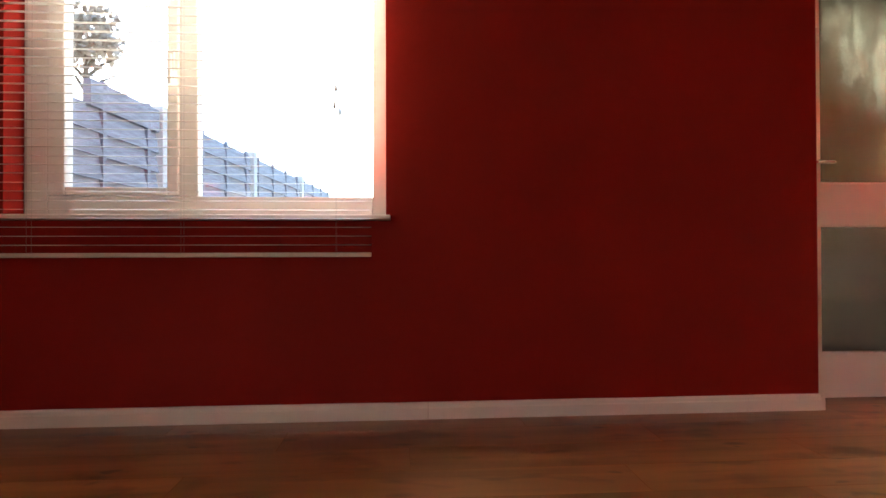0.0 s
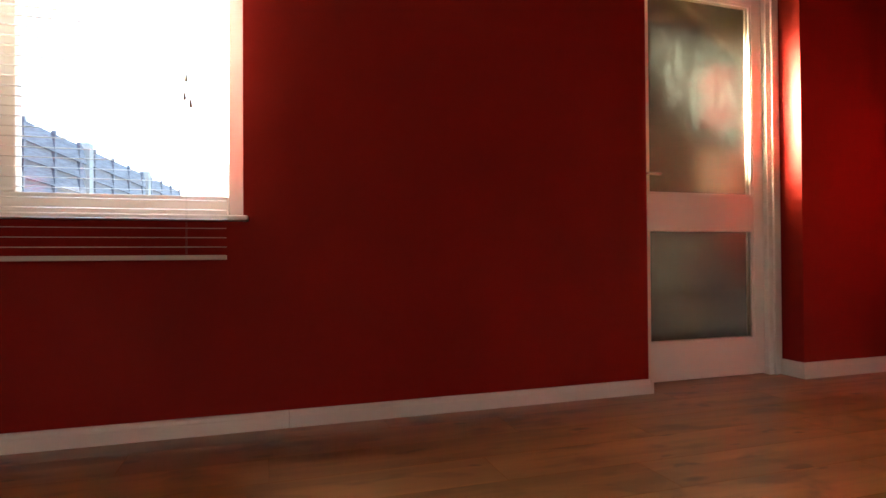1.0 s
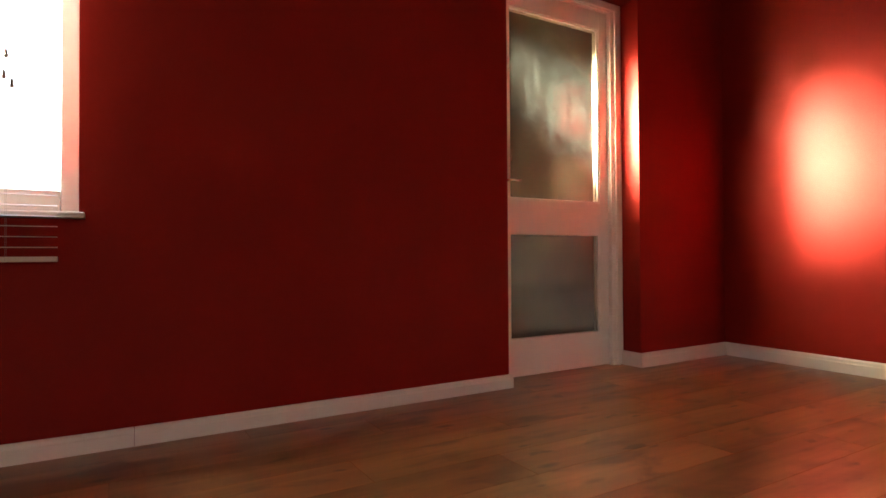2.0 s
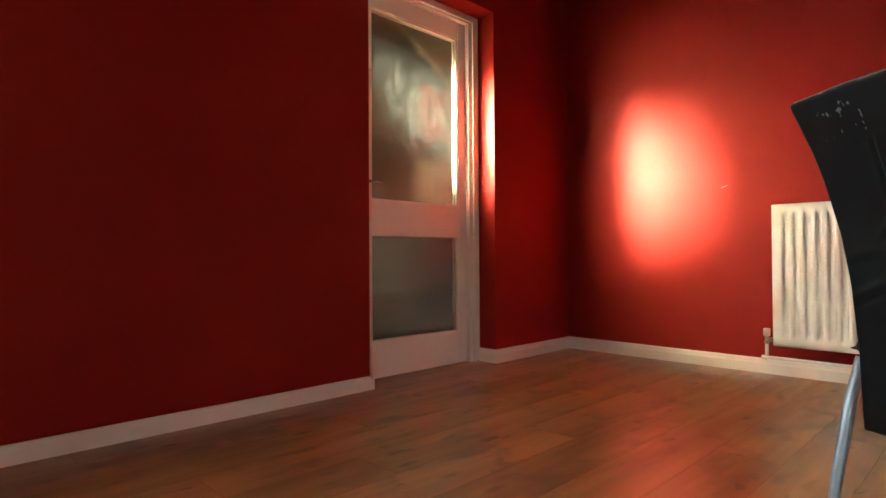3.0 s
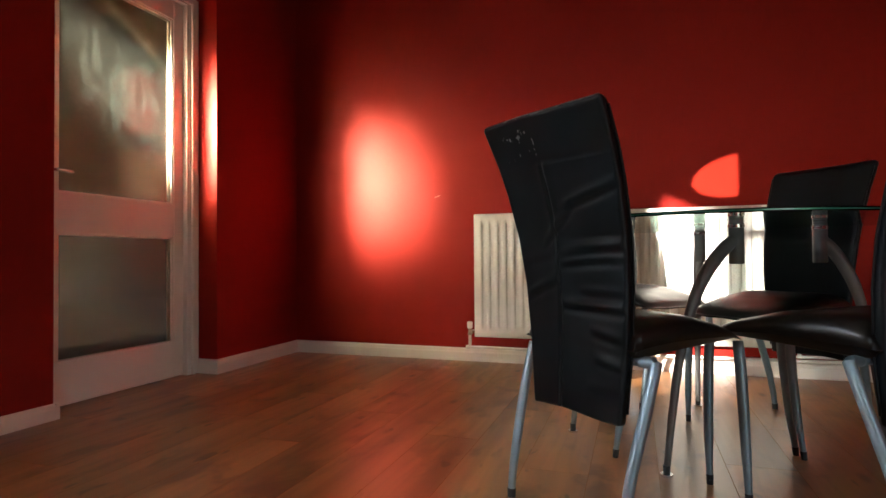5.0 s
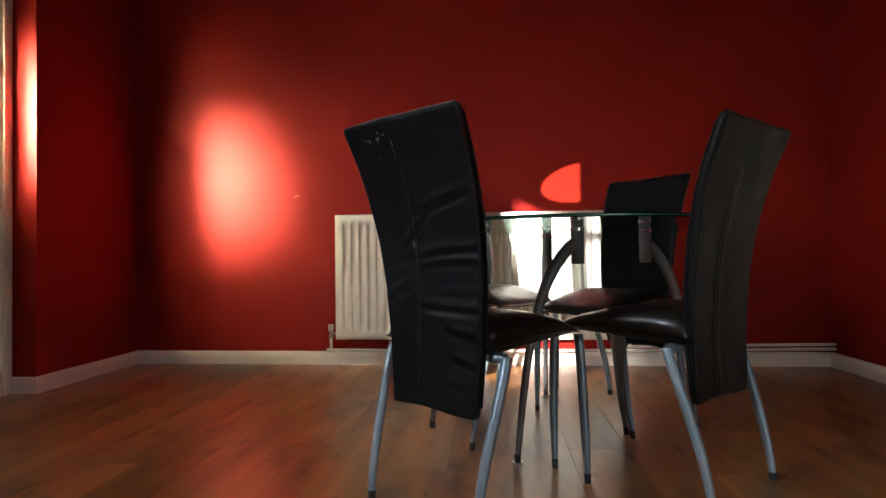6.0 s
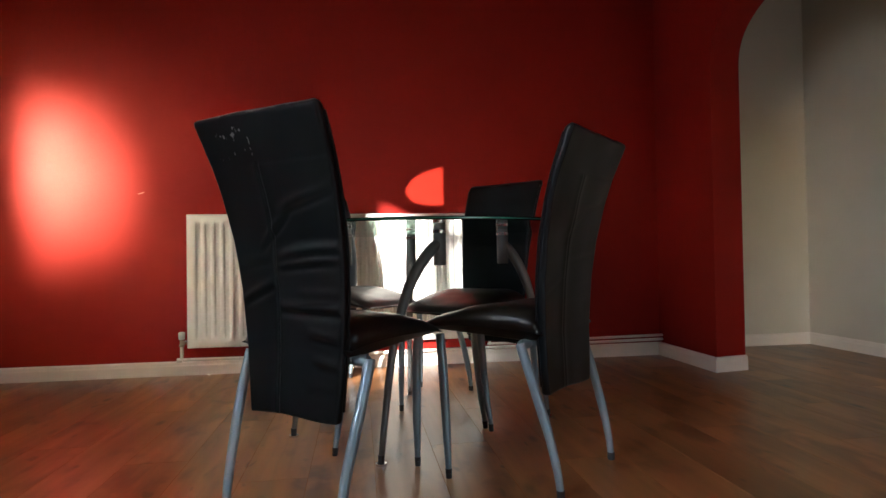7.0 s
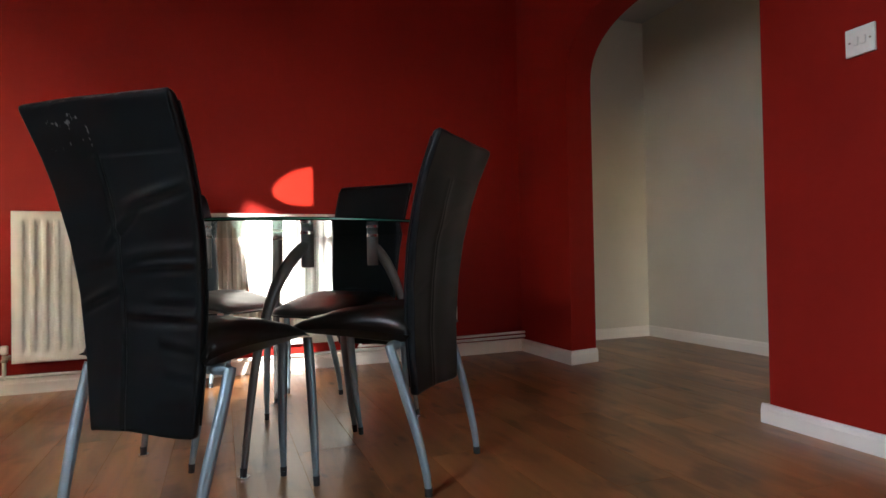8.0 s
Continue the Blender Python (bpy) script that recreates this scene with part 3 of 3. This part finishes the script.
for x, z in ((-0.238, 1.219), (-0.243, 1.157), (-0.224, 1.135)):
    pull = part("pull_cord", tube(bmesh.new(), [(x, BY - 0.022, z), (x, BY - 0.020, 2.195)], 0.0007, 5), CORD, blind)
    part("tassel", tube(bmesh.new(), [(x, BY - 0.022, z + 0.012), (x, BY - 0.022, z + 0.004), (x, BY - 0.022, z - 0.012), (x, BY - 0.022, z - 0.015)],
                        [0.0018, 0.0042, 0.0055, 0.003], 10), BRASS, pull, smooth=True)

# ---------------------------------------------------------------- radiator
RY0, RY1, RZ0, RZ1, RX = -0.72, 0.907, 0.16, 0.876, 3.23
radiator = thing("radiator", "cream enamelled ribbed panel radiator hung on the wall", "radiator")
bm = bmesh.new()
pitch = 0.0485
nrib = int((RY1 - RY0 - 0.05) / pitch)
ys = [RY0, RY0 + 0.004]
edge = (RY1 - RY0 - nrib * pitch) / 2
for k in range(nrib):
    c = RY0 + edge + pitch * (k + 0.5)
    ys += [c + d for d in (-0.0235, -0.019, -0.016, -0.013, -0.0105, -0.007, 0.007, 0.0105, 0.013, 0.016, 0.019, 0.0235)]
ys += [RY1 - 0.004, RY1]
zs = [RZ0, RZ0 + 0.005, RZ0 + 0.038, RZ0 + 0.050, RZ0 + 0.060, RZ0 + 0.075, RZ1 - 0.075, RZ1 - 0.060, RZ1 - 0.050, RZ1 - 0.038, RZ1 - 0.005, RZ1]


def rib_depth(y, z):
    if not (RY0 + edge <= y <= RY1 - edge):
        return 0.006 if y in (RY0, RY1) or z in (RZ0, RZ1) else 0.0
    p = ((y - RY0 - edge) % pitch) / pitch
    g = min(1.0, max(0.0, (0.36 - abs(p - 0.5)) / 0.16))
    g = g * g * (3 - 2 * g)
    k = min(1.0, max(0.0, min(z - RZ0 - 0.038, RZ1 - 0.038 - z) / 0.030))
    lip = 0.006 if z in (RZ0, RZ1) else 0.0
    return lip + 0.012 * g * k


grid = [[bm.verts.new((RX + rib_depth(yy, zz), yy, zz)) for zz in zs] for yy in ys]
for a, b in zip(grid, grid[1:]):
    for j in range(len(zs) - 1):
        bm.faces.new((a[j], b[j], b[j + 1], a[j + 1]))
part("front_panel", bm, RADI, radiator, smooth=True)
bm = bmesh.new()
box(bm, RX + 0.0215, RX + 0.030, RY0 + 0.003, RY1 - 0.003, RZ0 + 0.002, RZ1 - 0.002)
box(bm, RX + 0.006, RX + 0.021, RY0, RY0 + 0.002, RZ0, RZ1)
box(bm, RX + 0.006, RX + 0.021, RY1 - 0.002, RY1, RZ0, RZ1)
box(bm, RX + 0.006, RX + 0.021, RY0 + 0.002, RY1 - 0.002, RZ1 - 0.002, RZ1 + 0.001)
box(bm, RX + 0.006, RX + 0.021, RY0 + 0.002, RY1 - 0.002, RZ0 - 0.001, RZ0 + 0.002)
part("back_panel", bm, RADI, radiator)
for y in (RY0 + 0.25, RY1 - 0.25):
    part("bracket", slab(RX + 0.030, E - 0.001, y - 0.02, y + 0.02, RZ0 + 0.08, RZ1 - 0.1), RADI, radiator)
px = 3.265
for yv, s in ((0.944, 1), (-0.755, -1)):
    bm = tube(bmesh.new(), [(px, yv, 0.165), (px, yv, 0.176), (px, yv, 0.182), (px, yv, 0.205)], [0.013, 0.013, 0.009, 0.009], 12)
    tube(bm, [(px, yv, 0.186), (px - 0.004, yv - s * 0.05, 0.186)], 0.010, 12)
    valve = part("valve", bm, BRASS, radiator, "dull brass radiator valve", smooth=True)
    part("cap", tube(bmesh.new(), [(px, yv, 0.203), (px, yv, 0.206), (px, yv, 0.24), (px, yv, 0.243)], [0.012, 0.0155, 0.0165, 0.012], 16), UPVC, valve, smooth=True)
    part("union_nut", tube(bmesh.new(), [(px, yv - s * 0.018, 0.186), (px, yv - s * 0.036, 0.186)], 0.014, 6), CHROME, valve)
pipe = [(px, 0.944, 0.168), (px, 0.944, 0.112), (px, 0.946, 0.099), (px, 0.935, 0.092), (px, 0.90, 0.094), (px, 0.4, 0.091), (px, -0.4, 0.094), (px + 0.01, -1.2, 0.098), (px + 0.015, S + 0.01, 0.103)]
part("pipe", tube(bmesh.new(), curve_points(pipe, 5), 0.0085, 12), RADI, radiator, "white painted heating pipe", smooth=True)
pipe = [(px, -0.755, 0.168), (px, -0.755, 0.135), (px, -0.76, 0.122), (px, -0.78, 0.117), (px + 0.01, -1.2, 0.122), (px + 0.015, S + 0.01, 0.128)]
part("pipe", tube(bmesh.new(), curve_points(pipe, 5), 0.0078, 12), RADI, radiator, "white painted heating pipe", smooth=True)
part("elbow", tube(bmesh.new(), [(px, 0.940, 0.092), (px, 0.968, 0.092)], 0.0115, 12), RADI, radiator)
bm = slab(px - 0.006, E - 0.001, 0.2, 0.215, 0.076, 0.080)
part("pipe_clip", bm, RADI, radiator)

# ---------------------------------------------------------------- light switch
switch = thing("light_switch", "white plastic double rocker light switch plate", "switch")
sx, sz = 1.172, 1.266
part("plate", slab(sx - 0.0435, sx + 0.0435, S, S + 0.009, sz - 0.0435, sz + 0.0435, bevel=0.003), UPVC, switch)
for dx in (-0.011, 0.011):
    rk = slab(sx + dx - 0.0075, sx + dx + 0.0075, S + 0.009, S + 0.0125, sz - 0.012, sz + 0.012, bevel=0.0015)
    for v in rk.verts:
        if v.co.z > sz + 0.006 and v.co.y > S + 0.010:
            v.co.y += 0.002
    part("rocker", rk, UPVC, switch)
for dx in (-0.030, 0.030):
    part("screw", tube(bmesh.new(), [(sx + dx, S + 0.0085, sz), (sx + dx, S + 0.0102, sz)], 0.0032, 10), BRASS, switch)


# ---------------------------------------------------------------- wall socket
socket = thing("wall_socket", "white plastic double socket low on the red wall", "socket")
part("plate", slab(E - 0.009, E, -1.391, -1.245, 0.230, 0.316, bevel=0.003), UPVC, socket)
for y in (-1.375, -1.300):
    part("rocker", slab(E - 0.0125, E - 0.009, y + 0.012, y + 0.026, 0.286, 0.304, bevel=0.001), UPVC, socket)
    part("outlet", slab(E - 0.0105, E - 0.009, y + 0.010, y + 0.045, 0.240, 0.276, bevel=0.001), BLACK, socket)


# ---------------------------------------------------------------- dining chairs
def back_profile(z):
    zs_ = (0.22, 0.284, 0.411, 0.553, 0.667, 0.78, 0.848, 0.96)
    as_ = (0.052, 0.053, 0.057, 0.051, 0.036, 0.009, -0.013, -0.060)
    return float(np.interp(z, zs_, as_)) + 0.006


CREASES = [(-0.09, 0.765, -0.30, 0.10, 0.0050), (-0.08, 0.640, -0.10, 0.11, 0.0060), (-0.07, 0.615, -0.02, 0.10, 0.0055), (-0.07, 0.508, 0.10, 0.11, 0.0065), (-0.09, 0.548, 0.05, 0.07, 0.0030),
           (-0.10, 0.452, 0.12, 0.05, 0.0030), (-0.11, 0.385, 0.08, 0.05, 0.0022), (0.10, 0.545, -0.45, 0.07, 0.0045), (0.10, 0.62, -0.1, 0.06, 0.002), (0.02, 0.700, -0.7, 0.06, 0.003),
           (-0.09, 0.330, 0.05, 0.05, 0.0015)]


def crease(y, z, seed):
    d = 0.0
    for k, (cy, cz, slope, length, amp) in enumerate(CREASES):
        cz = cz + seed * 0.017 * math.sin(3.0 * k + seed)
        e = z - cz - slope * (y - cy) - 0.006 * math.sin(14 * (y - cy) + k)
        along = max(0.0, 1 - ((y - cy) / length) ** 2)
        d += (1.5 if seed in (0.0, 2.0) else 0.12) * amp * along * (math.exp(-(e / 0.012) ** 2) - 0.8 * math.exp(-((e + 0.017) / 0.008) ** 2))
    sy = 0.028 + 0.02 * (0.9 - z)
    if z < 0.845:
        d -= (0.0050 if seed in (0.0, 2.0) else 0.0018) * math.exp(-((y - sy) / 0.0035) ** 2) - 0.0022 * math.exp(-((y - sy) / 0.016) ** 2)
    d -= 0.0022 * math.exp(-((z - 0.848) / 0.004) ** 2) * (0.5 + 0.5 * math.tanh((-y + 0.05) * 60))
    d += 0.003 * noise.noise(Vector((y * 9, z * 9, seed)))
    return d


def build_chair(leather, seed, at, label, lean=0.0):
    chair = thing("dining_chair", label, "chair", "chairs round the glass table", at)
    # tall padded back
    bm = bmesh.new()
    z0, z1, th = 0.250, 0.956, 0.0115
    rings, nr = [], 130
    side = [math.pi * k / 8 for k in range(1, 8)]
    for r in range(nr + 1):
        v = r / nr
        z = z0 + (z1 - z0) * v
        a = back_profile(z) - lean * max(0.0, (z - 0.55) / 0.4) ** 2
        w = 0.137 + (0.192 - 0.137) * v ** 0.9
        cap = min(1.0, (1 - v) * (z1 - z0) / 0.016, 0.62 + v * (z1 - z0) / 0.010)
        t = th * (1 - (1 - cap) ** 2) ** 0.5 + 0.0015
        w -= 0.010 * (1 - (1 - (1 - cap) ** 2) ** 0.5)
        ring = []
        for k in range(91):
            y = w - 0.008 - (2 * w - 0.016) * k / 90
            ring.append((a - t - crease(y, z, seed) * cap, y))
        ring += [(a - t * math.cos(q), -(w - 0.008) - 0.008 * math.sin(q)) for q in side]
        ring += [(a + t + 0.25 * crease(y, z, seed + 2), y) for y in (-(w - 0.008) + (2 * w - 0.016) * k / 20 for k in range(21))]
        ring += [(a + t * math.cos(q), (w - 0.008) + 0.008 * math.sin(q)) for q in side]
        sag = 0.004 * (1 - v) ** 6
        rings.append([bm.verts.new((x, y, z + sag * math.sin(y * 21 + 0.6) + 0.006 * (v ** 8) * noise.noise(Vector((y * 9, seed, 3))))) for x, y in ring])
    n_ = len(rings[0])
    for p, q in zip(rings, rings[1:]):
        for j in range(n_):
            bm.faces.new((p[j], p[(j + 1) % n_], q[(j + 1) % n_], q[j]))
    bm.faces.new(rings[0])
    bm.faces.new(rings[-1])
    back = part("backrest", bm, leather, chair, smooth=True)
    # piping down both edges
    for s in (1, -1):
        pts = []
        for k in range(30):
            v = 0.03 + 0.94 * k / 29
            z = z0 + (z1 - z0) * v
            pts.append((back_profile(z) + 0.009 - lean * max(0.0, (z - 0.55) / 0.4) ** 2, s * (0.137 + 0.055 * v ** 0.9 + 0.0005), z))
        part("piping", tube(bmesh.new(), pts, 0.003, 6), LEATHER, back, smooth=True)
    # domed seat, thin at the front
    bm = bmesh.new()
    na, nb = 30, 24
    la, lz = (0.03, 0.10, 0.165, 0.23, 0.30, 0.36, 0.41, 0.45, 0.485), (0.492, 0.494, 0.495, 0.493, 0.482, 0.467, 0.453, 0.440, 0.412)
    tops, lows = [], []
    for i in range(na + 1):
        a = 0.055 + 0.43 * i / na
        wb_ = 0.175 + 0.022 * math.sin(math.pi * min(1, i / na * 0.8))
        rt, rl = [], []
        for j in range(nb + 1):
            s = -1 + 2 * j / nb
            fall = (1 - abs(s) ** 5)
            corner = 0.03 * abs(s) ** 4 * (i / na) ** 6
            f_edge = 1 - (i / na) ** 14
            b_edge = 1 - (1 - i / na) ** 14
            zt = float(np.interp(a, la, lz))
            zl = 0.374 + 0.034 * (i / na) ** 0.6
            mid = zl + 0.35 * (zt - zl)
            zz = mid + (zt - mid) * (fall * f_edge * b_edge) ** 0.5 - 0.006 * math.cos(s * 1.5) + 0.003 * noise.noise(Vector((a * 12, s * 2.2, seed)))
            x = a - corner
            rt.append(bm.verts.new((x, s * wb_, zz)))
            rl.append(bm.verts.new((x, s * wb_ * 0.985, mid - (mid - zl) * (fall * f_edge * b_edge) ** 0.4)))
        tops.append(rt)
        lows.append(rl)
    for i in range(na):
        for j in range(nb):
            bm.faces.new((tops[i][j], tops[i + 1][j], tops[i + 1][j + 1], tops[i][j + 1]))
            bm.faces.new((lows[i][j], lows[i][j + 1], lows[i + 1][j + 1], lows[i + 1][j]))
    for i in range(na):
        bm.faces.new((tops[i][0], lows[i][0], lows[i + 1][0], tops[i + 1][0]))
        bm.faces.new((tops[i][nb], tops[i + 1][nb], lows[i + 1][nb], lows[i][nb]))
    for j in range(nb):
        bm.faces.new((tops[0][j], tops[0][j + 1], lows[0][j + 1], lows[0][j]))
        bm.faces.new((tops[na][j], lows[na][j], lows[na][j + 1], tops[na][j + 1]))
    part("seat", bm, SEATLEATHER, chair, "brown-black domed leather seat", smooth=True)
    # steel frame
    bm = tube(bmesh.new(), [(0.100, -0.180, 0.387), (0.100, 0.180, 0.387)], 0.0125)
    for s in (1, -1):
        tube(bm, [(0.10, s * 0.10, 0.400), (0.26, s * 0.11, 0.416), (0.38, s * 0.12, 0.418)], 0.007, 10)
    part("seat_frame", bm, STEEL, chair, smooth=True)
    for s in (1, -1):
        pts = curve_points([(0.100, s * 0.150, 0.386), (0.100, s * 0.186, 0.386), (0.097, s * 0.1915, 0.378), (0.066, s * 0.189, 0.285), (0.030, s * 0.180, 0.165), (0.008, s * 0.176, 0.070), (0.0, s * 0.174, 0.012)], 5)
        leg = part("leg", tube(bmesh.new(), pts, [0.0132] * 18 + [0.0132 - 0.0003 * k for k in range(len(pts) - 18)]), STEEL, chair, smooth=True)
        part("foot_cap", tube(bmesh.new(), [(0.0005, s * 0.174, 0.022), (0, s * 0.174, 0.0)], [0.0112, 0.0105], 12), BLACK, leg)
        pts = [(0.470, s * 0.172, 0.402), (0.470, s * 0.180, 0.30), (0.462, s * 0.193, 0.13), (0.450, s * 0.205, 0.012)]
        leg = part("leg", tube(bmesh.new(), curve_points(pts, 4), [0.0125, 0.0130, 0.0135, 0.0138, 0.0138, 0.0135, 0.013, 0.0125, 0.012, 0.011, 0.0098, 0.0088, 0.008]), STEEL, chair, smooth=True)
        part("foot_cap", tube(bmesh.new(), [(0.4515, s * 0.2035, 0.026), (0.450, s * 0.205, 0.0)], [0.0096, 0.0085], 12), BLACK, leg)
    return chair


build_chair(SCUFFED, 0.0, pose(1.388, 0.185, 0, 0, 0, -37.1), "black leather high-back chair, creased with a scuffed top", 0.012)
second = build_chair(LEATHER, 1.0, pose(1.554, -0.634, 0, 0, 0, 44.2), "black leather high-back dining chair on silver legs")
copy_thing(second, pose(2.517, -0.638, 0, 0, 0, 133.7))
copy_thing(second, pose(2.94, 0.168, 0, 0, 0, 225.0))

# ---------------------------------------------------------------- glass table
TX, TY, TR, TZ = 2.145, -0.25, 0.60, 0.725
table = thing("dining_table", "round clear glass table on four arched grey metal legs", "table", at=pose(TX, TY, 0))
bm = bmesh.new()
sides = 120
prof = [(TR - 0.003, 0.0), (TR, 0.003), (TR, 0.007), (TR - 0.003, 0.010)]
rings = [[bm.verts.new((r * math.cos(2 * math.pi * k / sides), r * math.sin(2 * math.pi * k / sides), TZ + z)) for k in range(sides)] for r, z in prof]
for a, b in zip(rings, rings[1:]):
    for k in range(sides):
        bm.faces.new((a[k], a[(k + 1) % sides], b[(k + 1) % sides], b[k]))
bm.faces.new(rings[0])
bm.faces.new(rings[-1])
top = part("tabletop", bm, TOPGLASS, table, "clear green-edged round glass top")
top.visible_shadow = False
top.data.materials.append(GLASSRIM)
for f in top.data.polygons:
    f.material_index = 1 if len(f.vertices) == 4 and abs(f.normal.z) < 0.5 else 0
for cx, cy, fx, fy in ((1.88, -0.27, 1.760, -0.065), (2.10, -0.54, 2.154, -0.722), (2.41, -0.225, 2.600, -0.228), (2.19, 0.04, 2.094, 0.228)):
    cx, cy, fx, fy = cx - TX, cy - TY, fx - TX, fy - TY
    sweep = [(0.0, 0.672), (0.16, 0.645), (0.34, 0.600), (0.52, 0.535), (0.66, 0.455), (0.80, 0.335), (0.91, 0.18), (1.0, 0.012)]
    pts = curve_points([(cx + (fx - cx) * e, cy + (fy - cy) * e, z) for e, z in sweep], 4)
    leg = part("leg", tube(bmesh.new(), pts, [0.0175 + 0.002 * math.sin(math.pi * min(1, k / 16)) - 0.0085 * (k / (len(pts) - 1)) ** 2 for k in range(len(pts))]), TABLESTEEL, table, smooth=True)
    bm = tube(bmesh.new(), [(cx, cy, 0.597), (cx, cy, 0.600), (cx, cy, 0.716), (cx, cy, 0.718)], [0.018, 0.0205, 0.0205, 0.018], 24)
    part("socket", bm, TABLESTEEL, leg, smooth=True)
    part("collar", disc(bmesh.new(), cx, cy, 0.703, 0.713, 0.0222, 24), CHROME, leg, "bright chrome collar")
    part("glass_pad", disc(bmesh.new(), cx, cy, 0.718, 0.7248, 0.0195, 24), TABLESTEEL, leg)
    part("foot_cap", tube(bmesh.new(), [(fx, fy, 0.030), (fx, fy, 0.006)], [0.0105, 0.0095], 12), BLACK, leg)
    part("levelling_foot", disc(bmesh.new(), fx, fy, 0.0, 0.0065, 0.0165, 18), CHROME, leg, "chrome levelling disc")

# ---------------------------------------------------------------- floorboards, laid east to west
floor = tagged(thing("floor", "mid-brown oak laminate boards with knots and grain", "floor"), kind="structure")
PW, PL = 0.19, 1.26
rng = random.Random(11)
made = {}


def plank_mesh(length, width):
    key = (round(length, 3), round(width, 3))
    if key not in made:
        bm = bmesh.new()
        g, c = 0.0002, 0.0005
        lo = [bm.verts.new(q) for q in ((g, g, -0.008), (length - g, g, -0.008), (length - g, width - g, -0.008), (g, width - g, -0.008))]
        md = [bm.verts.new((v.co.x, v.co.y, -0.0003)) for v in lo]
        hi = [bm.verts.new(q) for q in ((g + c, g + c, 0), (length - g - c, g + c, 0), (length - g - c, width - g - c, 0), (g + c, width - g - c, 0))]
        for a, b in ((lo, md), (md, hi)):
            for k in range(4):
                bm.faces.new((a[k], a[(k + 1) % 4], b[(k + 1) % 4], b[k]))
        bm.faces.new(hi)
        bmesh.ops.recalc_face_normals(bm, faces=bm.faces)
        me = bpy.data.meshes.new("plank")
        bm.to_mesh(me)
        bm.free()
        me.materials.append(OAK)
        me.materials.append(JOINT)
        for f in me.polygons:
            f.material_index = 0 if len(f.vertices) == 4 and f.normal.z > 0.99 else 1
        made[key] = me
    return made[key]


y = 0.145 - 17 * PW
row = 0
while y < 2.36:
    width = PW
    x = W - (0.0, 0.42, 0.84, 0.21, 0.63)[row % 5] - 0.1
    x_end = HE + 0.05 if y < BACK else 3.36
    while x < x_end:
        length = min(PL, x_end - x)
        x0 = max(x, W)
        length -= x0 - x
        if length > 0.03:
            ob = new("plank", plank_mesh(length, width))
            ob.parent = floor
            ob.location = (x0, y, 0)
        x += PL
    y += PW
    row += 1
